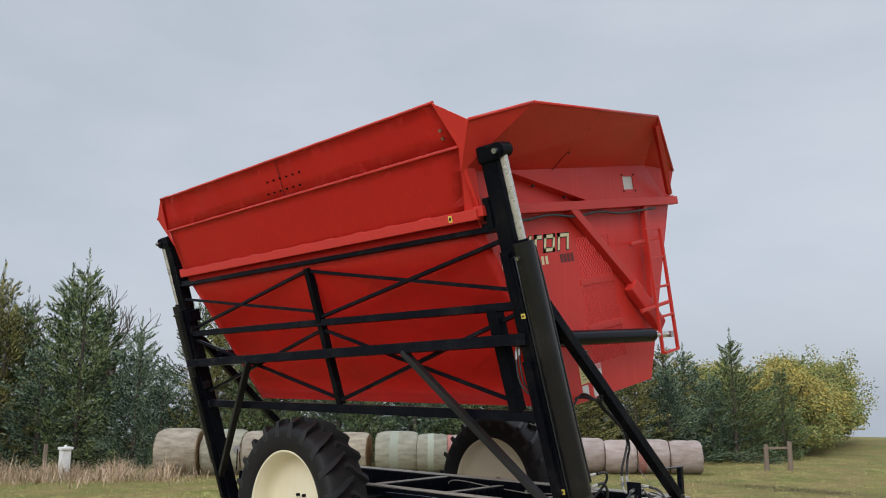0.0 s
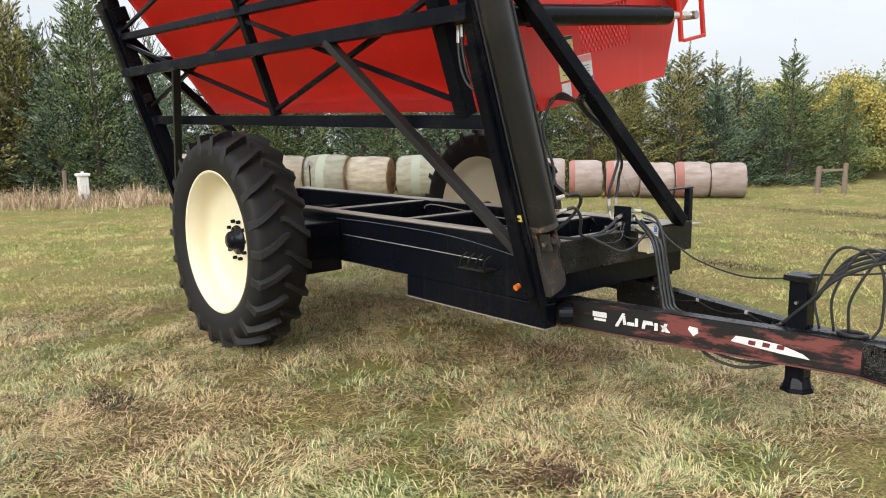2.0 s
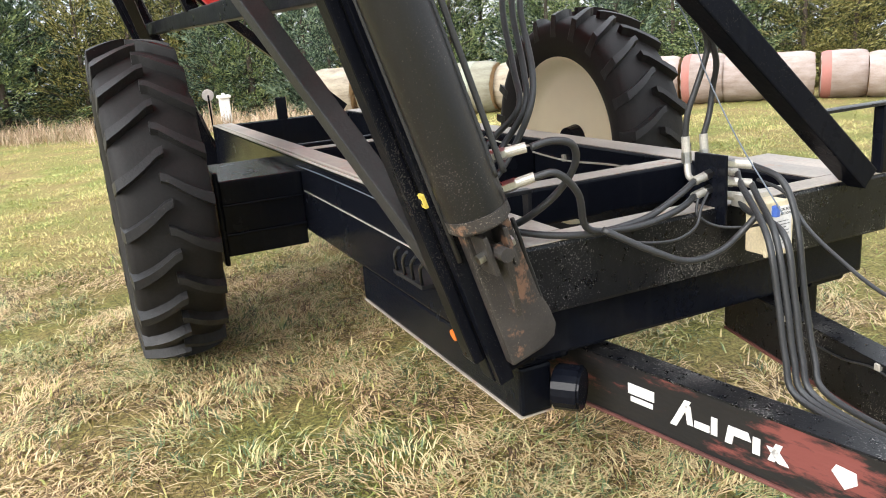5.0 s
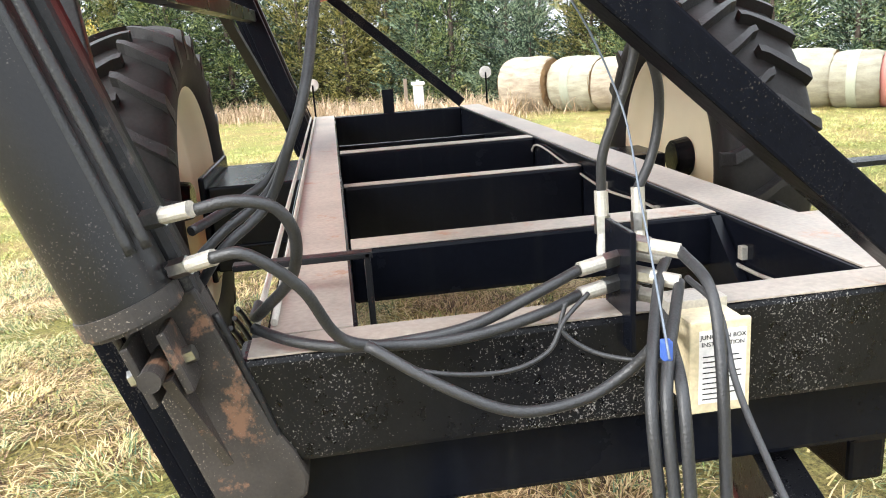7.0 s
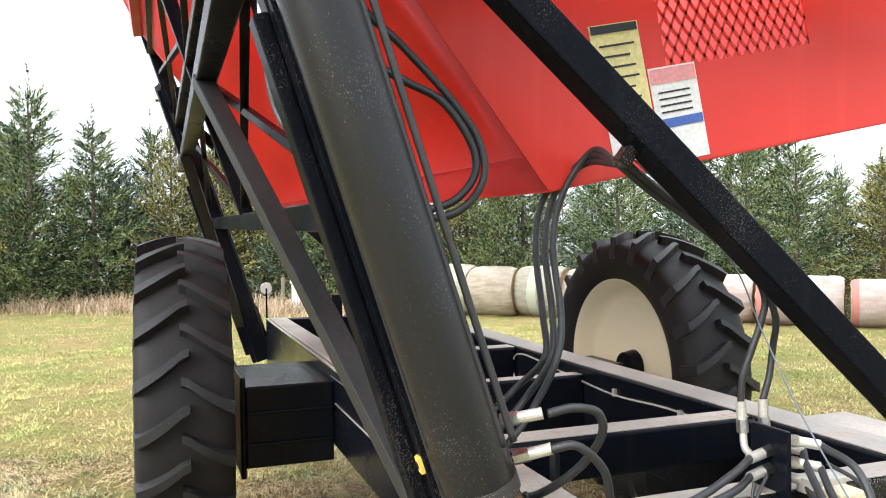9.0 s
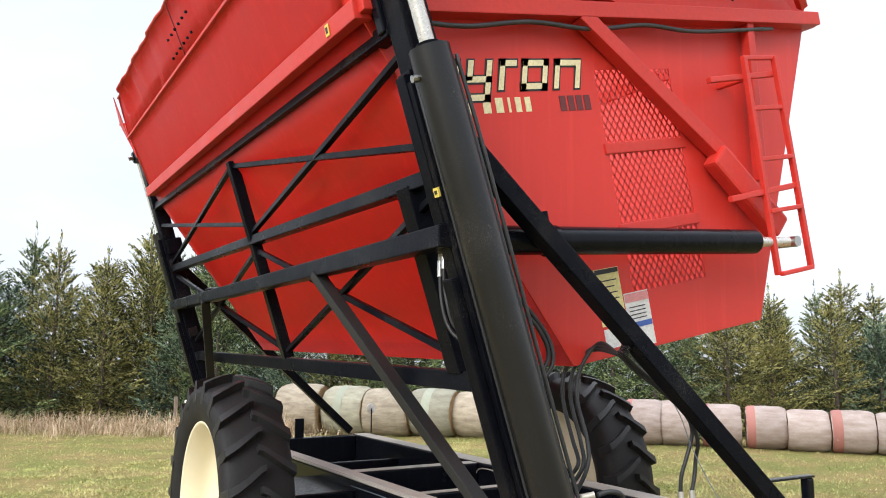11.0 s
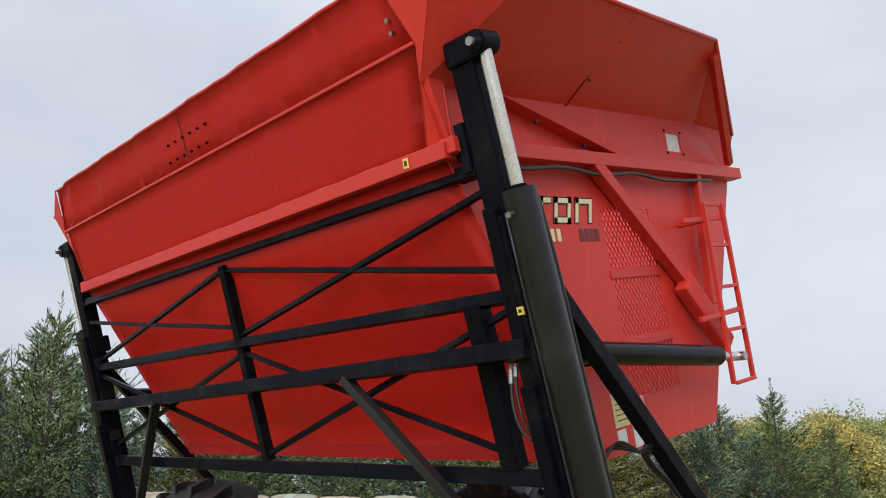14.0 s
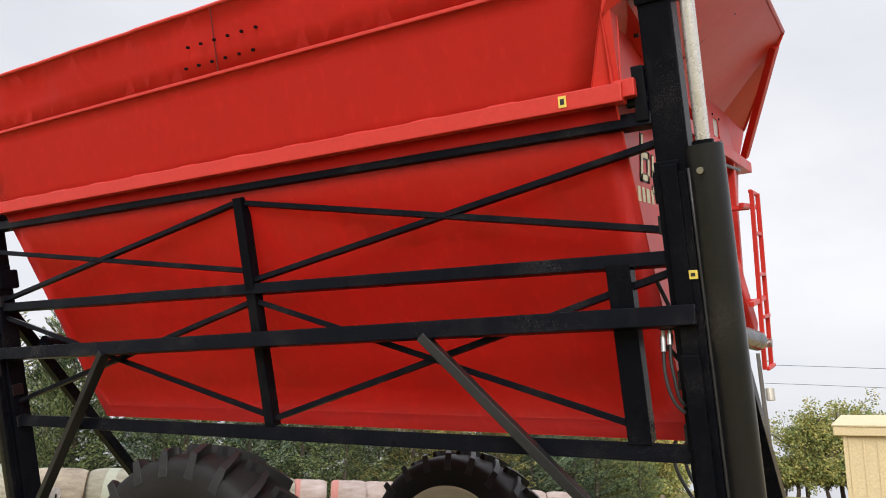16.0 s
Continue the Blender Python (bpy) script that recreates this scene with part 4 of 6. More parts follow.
end_wall(BX1, 1)
end_wall(BX0, -1)
ladder_top, ladder_low = ((2.273, -0.276), (2.546, -0.274)), ((2.267, -1.535), (2.575, -1.533))
for (u0, v0), (u1, v1) in zip(ladder_top, ladder_low):
    part("ladder_rail", beam(bin_at(0.03, u0, v0), bin_at(0.0, u1, v1), 0.030, 0.030, (0, 1, 0), 0.004), RED_TRIM, bin_body)
for v in (-0.28, -0.575, -0.87, -1.17, -1.53):
    part("ladder_rung", beam(bin_at(0.02, 2.27, v), bin_at(0.02, 2.56, v), 0.026, 0.026), RED_TRIM, bin_body)
for v in (-0.39, -1.06):
    part("ladder_bracket", beam(bin_at(0.0, 1.98, v - 0.01), bin_at(0.0, 2.58, v + 0.02), 0.034, 0.034), RED_TRIM, bin_body)
    part("ladder_bracket", beam(bin_at(BX1, 2.30, v), bin_at(0.0, 2.30, v), 0.034, 0.034), RED_TRIM, bin_body)

# ---- straw bales ----
NET = material("net-wrapped straw", (0.38, 0.325, 0.245), (0.20, 0.16, 0.115), rough=0.85, scale=2.6, fine=38, bump=0.7, contrast=1.4, per_object=0.2, stretch=(1, 1, 4))
PALE_NET = material("pale green net wrap", (0.33, 0.315, 0.24), (0.20, 0.18, 0.13), rough=0.85, scale=2.4, fine=38, bump=0.7, contrast=1.3, per_object=0.15, stretch=(1, 1, 4))
PINK_NET = material("pinkish net wrap", (0.43, 0.355, 0.325), (0.27, 0.20, 0.165), rough=0.85, scale=2.2, fine=38, bump=0.7, contrast=1.3, per_object=0.15, stretch=(1, 1, 4))
STRAW = material("cut straw", (0.36, 0.22, 0.10), (0.20, 0.12, 0.06), rough=0.95, scale=6, fine=60, bump=0.8, contrast=0.9)
BANDS = [material("net wrap " + n, a, b, rough=0.85, scale=2.5, fine=70, bump=0.4, per_object=0.1) for n, a, b in (
    ("red", (0.40, 0.13, 0.11), (0.33, 0.17, 0.14)), ("green", (0.33, 0.35, 0.275), (0.26, 0.265, 0.20)), ("grey", (0.34, 0.30, 0.235), (0.22, 0.185, 0.14)))]


def round_bale(place, along, dia, width, band, seed):
    r = random.Random(seed)
    bale = thing("round_bale", place, ("round straw bale in pinkish net wrap with red edge", "round straw bale in pale greenish net wrap on grass", "weathered tan round straw bale in faded net wrap", "pinkish-white net-wrapped round straw bale on grass")[band], "straw bale", "row of straw bales")
    m = Matrix.Translation((place[0], place[1], place[2] + dia * 0.47)) @ axes((0, 0, 0), along)
    bm = bmesh.new()
    segs, rows = 40, 10
    rings = []
    for j in range(rows + 1):
        t = j / rows * 2 - 1
        rr = dia / 2 * (1 - 0.10 * abs(t) ** 7)
        rings.append([bm.verts.new(m @ Vector((rr * math.cos(a) * (1 + 0.015 * math.sin(3 * a + seed)), rr * 0.97 * math.sin(a), t * width / 2)) +
                                   Vector((r.uniform(-1, 1), r.uniform(-1, 1), r.uniform(-1, 1))) * 0.008) for a in (2 * math.pi * k / segs for k in range(segs))])
    for a, b in zip(rings, rings[1:]):
        for k in range(segs):
            bm.faces.new((a[k], a[(k + 1) % segs], b[(k + 1) % segs], b[k])).smooth = True
    part("wrap", bm, (PINK_NET, PALE_NET, NET, PINK_NET)[band], bale)
    for s in (-1, 1):
        bm = bmesh.new()
        centre = bm.verts.new(m @ Vector((0, 0, s * width * 0.49)))
        prev = None
        for q in (0.25, 0.5, 0.75, 0.93):
            cur = [bm.verts.new(m @ Vector((dia / 2 * q * math.cos(a), dia / 2 * q * 0.97 * math.sin(a), s * (width * 0.5 - 0.02 * q + r.uniform(-0.02, 0.02))))) for a in (2 * math.pi * k / 24 for k in range(24))]
            for k in range(24):
                if prev is None:
                    bm.faces.new((centre, cur[k], cur[(k + 1) % 24]))
                else:
                    bm.faces.new((prev[k], cur[k], cur[(k + 1) % 24], prev[(k + 1) % 24]))
            prev = cur
        bmesh.ops.recalc_face_normals(bm, faces=bm.faces)
        part("end_face", bm, STRAW, bale)
    if band in (0, 1):
        for t in ((-0.97, -0.66 + 0.2 * r.random()),) if band == 0 else ((-0.3, 0.1),):
            bm = bmesh.new()
            two = []
            for q in (t[0] + (t[1] - t[0]) * k / 6 for k in range(7)):
                two.append([bm.verts.new(m @ Vector((dia * 0.507 * (1 - 0.10 * abs(q) ** 7) * math.cos(a) * (1 + 0.015 * math.sin(3 * a + seed)), dia * 0.507 * 0.97 * (1 - 0.10 * abs(q) ** 7) * math.sin(a), q * width / 2))) for a in (2 * math.pi * k / 40 for k in range(40))])
            for lo, hi in zip(two, two[1:]):
                for k in range(40):
                    bm.faces.new((lo[k], lo[(k + 1) % 40], hi[(k + 1) % 40], hi[k])).smooth = True
            part("wrap_band", bm, BANDS[band], bale)
    return bale


row_a, row_b = Vector((-17.6, 5.3, 0)), Vector((-6.5, 15.3, 0))
row_dir = (row_b - row_a).normalized()
widths = [1.20] * 6 + [0.86] * 9
bands = (2, 1, 2, 1, 2, 1, 1, 0, 0, 3, 0, 0, 3, 0, 3)
run = 0.0
for i, w in enumerate(widths):
    t = (run + w / 2) / (row_b - row_a).length
    run += w
    q = row_a + (row_b - row_a) * t + Vector((-0.67, 0.74, 0)) * 0.55 * math.sin(math.pi * t)
    j = random.Random(i)
    turn = Matrix.Rotation(j.uniform(-0.10, 0.10), 3, "Z")
    bx, by = q.x + j.uniform(-0.12, 0.12), q.y + j.uniform(-0.12, 0.12)
    round_bale((bx, by, ground_height(bx, by)), turn @ row_dir, (1.38 - 0.50 * t) * j.uniform(0.97, 1.03), w * 0.97, bands[i], i)

# ---- trees ----
NEEDLES = [blade_material("cedar needles " + str(i), *cols, patch_scale=0.9) for i, cols in enumerate((
    ((0.025, 0.044, 0.023), (0.069, 0.106, 0.046), (0.138, 0.186, 0.078), (0.270, 0.310, 0.127)),
    ((0.028, 0.048, 0.034), (0.074, 0.117, 0.078), (0.147, 0.209, 0.133), (0.270, 0.333, 0.207)),
    ((0.041, 0.048, 0.021), (0.121, 0.129, 0.041), (0.224, 0.221, 0.071), (0.368, 0.328, 0.121)),
    ((0.069, 0.108, 0.048), (0.132, 0.186, 0.083), (0.207, 0.276, 0.124), (0.328, 0.391, 0.190))))]
LEAVES_YELLOW = blade_material("autumn leaves", (0.26, 0.24, 0.07), (0.42, 0.34, 0.09), (0.56, 0.41, 0.10), (0.34, 0.32, 0.10), 0.7)
LEAVES_GREEN = blade_material("late green leaves", (0.14, 0.18, 0.06), (0.20, 0.24, 0.07), (0.28, 0.28, 0.09), (0.36, 0.32, 0.10), 0.7)
BARK = material("bark", (0.12, 0.09, 0.07), (0.06, 0.045, 0.035), rough=0.95, scale=8, fine=60, bump=0.6, stretch=(1, 1, 0.3))


def leaf_mesh(name, pos, dirs, size, wide, rng, mat):
    """Many small leaf sprays: a kite of two triangles each."""
    k = len(pos)
    d = dirs / np.linalg.norm(dirs, axis=1)[:, None]
    rnd = rng.normal(0, 1, (k, 3))
    side = np.cross(d, rnd)
    side /= np.linalg.norm(side, axis=1)[:, None]
    L = (size * rng.uniform(0.6, 1.4, k))[:, None]
    W = L * wide
    verts = np.stack((pos, pos + d * L * 0.5 + side * W, pos + d * L, pos + d * L * 0.5 - side * W), 1).reshape(-1, 3)
    loops = np.arange(4 * k, dtype=np.int32)
    me = bpy.data.meshes.new(name)
    me.vertices.add(4 * k)
    me.vertices.foreach_set("co", verts.ravel())
    me.loops.add(4 * k)
    me.loops.foreach_set("vertex_index", loops)
    me.polygons.add(k)
    me.polygons.foreach_set("loop_start", np.arange(k, dtype=np.int32) * 4)
    me.polygons.foreach_set("loop_total", np.full(k, 4, dtype=np.int32))
    me.update(calc_edges=True)
    me.validate()
    me.materials.append(mat)
    return me


def cedar(height, spread, seed, mat, name="cedar_tree"):
    """A conical evergreen: tapered trunk, upswept limbs and sprays of needles."""
    rng = np.random.default_rng(seed)
    tree = thing(name, (0, 0, 0), "dense dark green cedar in a windbreak row", "tree", "windbreak cedars")
    bm = tube([(0, 0, -0.1), (0.04, 0.02, height * 0.4), (-0.03, 0.05, height * 0.8), (0, 0, height)], 0.10, 7, 3)
    for v in bm.verts:
        s = 1.25 - 1.15 * max(v.co.z, 0) / height
        v.co.x *= s
        v.co.y *= s
    pos, dirs = [], []
    limbs = int(74 * height / 6)
    phase = rng.uniform(0, 6.28, 3)
    for i in range(limbs):
        t = ((i + rng.uniform(0, 1)) / limbs) ** 1.12
        z = height * (0.015 + 0.93 * t)
        a = i * 2.4 + rng.uniform(-0.5, 0.5)
        uneven = 0.95 + 0.20 * math.sin(2 * a + phase[0] + 3 * t) + 0.16 * math.sin(3 * a + phase[1] - 5 * t)
        reach = 1.12 * spread * (1.02 - t) ** 0.95 * uneven * rng.uniform(0.62, 1.18) + 0.12
        out = np.array((math.cos(a), math.sin(a), 0.0))
        across = np.array((-math.sin(a), math.cos(a), 0.0))
        base = np.array((0, 0, z))
        lift = reach * (0.10 + 0.55 * t) * rng.uniform(0.5, 1.2)
        curve = lambda s: base + out * reach * s + np.array((0, 0, lift * s ** 1.7 - 0.12 * reach * math.sin(2.6 * s) * (1 - t)))
        if i % 2 == 0:
            tube([curve(0.0), curve(0.5), curve(0.9)], 0.016, 4, 2, bm)
        sprays = int(5 + 13 * reach)
        for p in range(sprays):
            s = 0.12 + 0.88 * ((p + rng.uniform(0, 1)) / sprays) ** 0.75
            side = rng.choice((-1.0, 1.0)) * rng.uniform(0.15, 1.0)
            root = curve(s) + across * side * 0.20 * reach * (1.15 - s) + rng.normal(0, 0.03 + 0.03 * reach, 3)
            axis = out * (0.55 + 0.6 * s) + across * side * 0.75 * (1.2 - s) + np.array((0, 0, 0.16 + 0.65 * t + 0.25 * s)) + rng.normal(0, 0.16, 3)
            axis /= np.linalg.norm(axis)
            fan = np.cross(axis, np.array((0, 0, 1.0)) + rng.normal(0, 0.35, 3))
            fan /= np.linalg.norm(fan)
            k = 11
            along = np.linspace(0, 0.40, k)[:, None]
            pos.append(root + axis * along + rng.normal(0, 0.012, (k, 3)))
            dirs.append(axis + fan * np.where(np.arange(k) % 2, 1.0, -1.0)[:, None] * rng.uniform(0.45, 1.0, (k, 1)) * np.linspace(1.0, 0.25, k)[:, None] + rng.normal(0, 0.12, (k, 3)))
    for tip in range(3):
        k = 60
        h = np.sort(rng.uniform(0, 1, k))
        lean = rng.normal(0, 0.10, 2)
        pos.append(np.stack((lean[0] * h * (tip > 0) * 3 + rng.normal(0, 0.02, k), lean[1] * h * (tip > 0) * 3 + rng.normal(0, 0.02, k), height * (0.90 - 0.05 * tip) + h * height * (0.20 - 0.03 * tip)), 1))
        dirs.append(np.stack((rng.normal(0, 0.8, k), rng.normal(0, 0.8, k), np.full(k, 0.9)), 1) * (1.15 - h)[:, None] + np.array((0, 0, 0.5)))
    core = 900
    h = rng.uniform(0.03, 0.85, core)
    pos.append(np.stack((rng.normal(0, 1, core) * 0.30 * spread * (1 - h), rng.normal(0, 1, core) * 0.30 * spread * (1 - h), h * height), 1))
    dirs.append(rng.normal(0, 1, (core, 3)))
    part("trunk", bm, BARK, tree)
    pos, dirs = np.concatenate(pos), np.concatenate(dirs)
    crown = new("crown", leaf_mesh("crown", pos, dirs, 0.128, 0.15, rng, mat))
    crown.parent = tree
    return tree


def broadleaf(height, spread, seed, mat, label, name="broadleaf_tree"):
    rng = np.random.default_rng(seed)
    tree = thing(name, (0, 0, 0), label, "tree")
    bm = tube([(0, 0, -0.1), (0.1, 0, height * 0.3), (0, 0.1, height * 0.6), (0.05, 0, height * 0.9)], 0.08, 8, 3)
    for v in bm.verts:
        s = 1.2 - 1.05 * max(v.co.z, 0) / height
        v.co.x *= s
        v.co.y *= s
    pos, dirs = [], []
    for i in range(11):
        a = i * 2.4 + rng.uniform(-0.3, 0.3)
        z = height * rng.uniform(0.18, 0.55)
        out = np.array((math.cos(a), math.sin(a), 0.0))
        reach, rise = spread * rng.uniform(0.35, 0.95), height * rng.uniform(0.16, 0.45)
        base = np.array((0, 0, z))
        mid = base + out * reach * 0.45 + np.array((0, 0, rise * 0.55))
        end = base + out * reach + np.array((0, 0, rise))
        tube([base, mid, end], 0.030, 5, 2, bm)
        for k in range(9):
            f = rng.uniform(0.25, 1.1)
            root = base + (end - base) * f + np.array((0, 0, 0.1 * height * math.sin(3 * f)))
            tip = root + rng.normal(0, 1, 3) * np.array((0.20, 0.20, 0.16)) * spread
            tube([root, (root + tip) / 2 + np.array((0, 0, 0.05)), tip], 0.012, 3, 2, bm)
            n = int(80 * rng.uniform(0.3, 1.6))
            pos.append(tip + np.clip(rng.normal(0, 1, (n, 3)), -1.6, 1.6) * np.array((0.105, 0.105, 0.12)) * spread)
            dirs.append(rng.normal(0, 1, (n, 3)) + np.array((0, 0, -0.2)))
    top = np.array((0.05, 0, height * 0.86))
    for k in range(8):
        n = 70
        pos.append(top + rng.normal(0, 1, 3) * np.array((0.16, 0.16, 0.10)) * spread + rng.normal(0, 1, (n, 3)) * 0.10 * spread)
        dirs.append(rng.normal(0, 1, (n, 3)))
    part("trunk", bm, BARK, tree)
    pos, dirs = np.concatenate(pos), np.concatenate(dirs)
    pos[:, 2] = np.abs(pos[:, 2])
    crown = new("crown", leaf_mesh("crown", pos, dirs, 0.105, 0.36, rng, mat))
    crown.parent = tree
    return tree


kinds = [cedar(6.2, 2.0, 11, NEEDLES[0]), cedar(5.2, 1.9, 12, NEEDLES[1]), cedar(5.8, 1.8, 13, NEEDLES[2]), cedar(6.6, 1.85, 14, NEEDLES[0]), cedar(4.6, 1.95, 15, NEEDLES[1]), cedar(3.6, 1.9, 16, NEEDLES[3])]
line = [(-27, -14), (-26, -6), (-24.5, 0), (-22.0, 4.6), (-17.5, 9.6), (-12.5, 15.2), (-9.2, 19.4), (-7.0, 22.1), (-6.3, 23.0)]
spots = []
for a, b in zip(line, line[1:]):
    length = math.hypot(b[0] - a[0], b[1] - a[1])
    for k in range(max(1, round(length / (1.25 if a[0] < -13 else 0.95)))):
        t = k / max(1, round(length / (1.25 if a[0] < -13 else 0.95)))
        spots.append((a[0] + (b[0] - a[0]) * t, a[1] + (b[1] - a[1]) * t))
pick = random.Random(5)
used = set()
for i, (x, y) in enumerate(spots):
    for depth in (0, 1):
        k = pick.randrange(5) if x < -10 or pick.random() < 0.65 else 5
        nx, ny = (-0.75, 0.66)
        off = depth * 2.2 + pick.uniform(-0.5, 0.5)
        s = pick.uniform(0.78, 1.12) * (1.0 if depth else 0.9) * (1.02 if x < -21 else 0.84 if x < -12.5 else 0.70 if x < -8 else 0.55)
        wide = pick.uniform(0.75, 1.15) * (1.0 if x < -12 else 1.15)
        tx, ty = x + nx * off + pick.uniform(-0.4, 0.4), y + ny * off + pick.uniform(-0.4, 0.4)
        m = Matrix.Translation((tx, ty, ground_height(tx, ty))) @ Matrix.Rotation(pick.uniform(0, 6.28), 4, "Z")
        if k not in used:
            used.add(k)
            tree = kinds[k]
            tree.matrix_basis = m @ Matrix.Diagonal((s * wide, s * wide, s, 1))
        else:
            tree = copy_thing(kinds[k], m)
            tree.scale = (s * wide, s * wide, s)



def bare_tree(height, seed):
    """A leafless tree: a trunk that forks into ever thinner twigs."""
    r = random.Random(seed)
    tree = thing("bare_tree", (0, 0, 0), "leafless grey tree standing behind the cedars", "tree")
    bm = bmesh.new()

    def limb(p, d, length, radius, level):
        q = p + d * length
        mid = p + d * length * 0.5 + Vector((r.uniform(-1, 1), r.uniform(-1, 1), 0)) * length * 0.06
        tube([p, mid, q], radius, 5 if level < 2 else 3, 2, bm)
        if level < 4:
            for k in range(3 if level else 5):
                t = r.uniform(0.45, 1.0)
                e = (d + Vector((r.uniform(-1, 1), r.uniform(-1, 1), r.uniform(-0.1, 0.7))) * 0.75).normalized()
                limb(p + (q - p) * t, e, length * r.uniform(0.5, 0.72), radius * 0.55, level + 1)
    limb(Vector((0, 0, -0.1)), Vector((0.03, 0, 1)), height * 0.42, 0.13, 0)
    part("trunk", bm, BARK, tree)
    return tree


bare = bare_tree(9.0, 4)
bare.matrix_basis = Matrix.Translation((-31.5, 7.4, ground_height(-31.5, 7.4)))
for x, y, turn in ((-33.5, 10.0, 1.7), (-34.0, 5.0, 4.0)):
    copy_thing(bare, Matrix.Translation((x, y, ground_height(x, y))) @ Matrix.Rotation(turn, 4, "Z"))

yellow = broadleaf(4.4, 1.9, 31, LEAVES_YELLOW, "yellowing autumn tree behind the fence")
green = broadleaf(4.2, 1.8, 32, LEAVES_GREEN, "thinning green autumn tree at the field edge")
bush = broadleaf(1.7, 1.5, 33, LEAVES_GREEN, "dense green shrub at the foot of the trees", "shrub")
yellow.matrix_basis = Matrix.Translation((-8.6, 25.6, ground_height(-8.6, 25.6))) @ Matrix.Diagonal((0.85, 0.85, 0.84, 1))
green.matrix_basis = Matrix.Translation((-10.2, 24.6, ground_height(-10.2, 24.6))) @ Matrix.Diagonal((0.9, 0.9, 0.82, 1))
bush.matrix_basis = Matrix.Translation((-8.3, 26.2, ground_height(-8.3, 26.2)))
row = ((-8.5, 27.0, 0, 0.85, 1.0), (-9.3, 29.5, 1, 0.95, 1.0), (-9.3, 31.5, 0, 0.75, 1.05), (-10.5, 34.0, 1, 1.0, 0.95), (-11.4, 37.5, 0, 0.95, 1.05), (-12.2, 40.0, 1, 1.1, 0.95), (-9.8, 29.0, 0, 0.9, 1.05), (-11.2, 27.5, 1, 1.0, 0.95), (-12.7, 42.0, 1, 1.1, 1.0),
       (-11.0, 33.0, 1, 1.05, 1.05), (-13.0, 30.0, 0, 1.0, 1.0), (-7.0, 65.0, 1, 1.75, 1.0), (-4.6, 66.0, 1, 1.85, 1.08), (-2.2, 67.0, 1, 1.8, 1.0), (-21.2, -5.6, 0, 0.6, 1.3), (-11.5, 38.0, 1, 1.0, 1.1), (-13.7, 45.0, 1, 1.2, 1.0), (-9.4, 25.2, 2, 0.9, 1.0),
       (-7.6, 25.4, 2, 0.8, 0.8), (-8.5, 28.2, 2, 0.9, 0.9), (-9.6, 31.0, 2, 1.1, 1.0), (-9.5, 32.6, 2, 0.9, 1.0), (-10.8, 35.5, 2, 1.2, 1.0), (-11.6, 38.5, 2, 1.2, 1.0), (-10.8, 25.8, 2, 1.0, 1.0), (-10.2, 33.0, 2, 1.2, 1.1), (-11.2, 36.0, 2, 1.3, 1.1),
       (-7.6, 64.0, 2, 1.7, 1.1), (-5.4, 64.0, 2, 1.7, 1.0), (-3.2, 64.5, 2, 1.7, 1.1), (-8.6, 65.0, 2, 1.0, 1.6))
for i, (x, y, k, s, tall) in enumerate(row):
    tree = copy_thing((yellow, green, bush)[k], Matrix.Translation((x, y, ground_height(x, y))) @ Matrix.Rotation(i * 1.9, 4, "Z"))
    tree.scale = (s, s, s * tall * 0.90)

# ---- dry tall grass along the trees ----
k = 9000
t = rng.uniform(0, 1, k)
edge = np.stack((-24.0 + 7.6 * t, -4.0 + 9.6 * t), 1) + rng.normal(0, 1, (k, 2)) * np.array((0.8, 0.6))
blades("tall_grass", clumped(edge, 0.22, 0.85), 0.72, 0.006, 0.95, REEDS, "tall dry tan grass along the windbreak", "grass", rng, 0.0, 0.0, 0.75)
k = 3000
t = rng.uniform(0, 1, k)
edge = np.stack((-26.0 + 2.0 * t, -14.0 + 10.0 * t), 1) + rng.normal(0, 1, (k, 2)) * np.array((0.9, 0.9))
blades("tall_grass", clumped(edge, 0.22, 0.85), 0.65, 0.007, 0.8, REEDS, "tall dry tan grass along the windbreak", "grass", rng, 0.0, 0.0, 0.75)

# ---- post, fence, shed, pole ----
POST_WHITE = material("white plastic", (0.80, 0.79, 0.76), (0.70, 0.69, 0.66), rough=0.5, scale=6, fine=40, bump=0.05)
WOOD = material("weathered wood", (0.26, 0.20, 0.15), (0.16, 0.12, 0.09), rough=0.9, scale=5, fine=60, bump=0.4, stretch=(1, 1, 0.2))
SHED_WALL = material("tan sheet metal", (0.62, 0.50, 0.29), (0.56, 0.45, 0.26), rough=0.5, scale=2, fine=30, bump=0.05)
PX, PY = -18.64, 3.15
PZ = ground_height(PX, PY)
post = thing("marker_post", (PX, PY, PZ), "white plastic utility post standing in grass", "post")
part("post", box((PX - 0.12, PY - 0.12, PZ - 0.05), (PX + 0.12, PY + 0.12, PZ + 0.76), 0.02), POST_WHITE, post)
part("cap", box((PX - 0.16, PY - 0.16, PZ + 0.755), (PX + 0.16, PY + 0.16, PZ + 0.83), 0.02), POST_WHITE, post, "flat grey-white cap")
part("knob", rod((PX, PY, PZ + 0.83), (PX, PY, PZ + 0.88), 0.04, 12), POST_WHITE, post)
stake = thing("fence_post", (-19.4, 2.9, ground_height(-19.4, 2.9)), "grey wooden fence post beside the utility post", "fence post", "fence posts")
part("post", beam((-19.4, 2.9, ground_height(-19.4, 2.9) - 0.05), (-19.42, 2.9, 0.85), 0.09, 0.09, (0, 1, 0), 0.01), WOOD, stake)
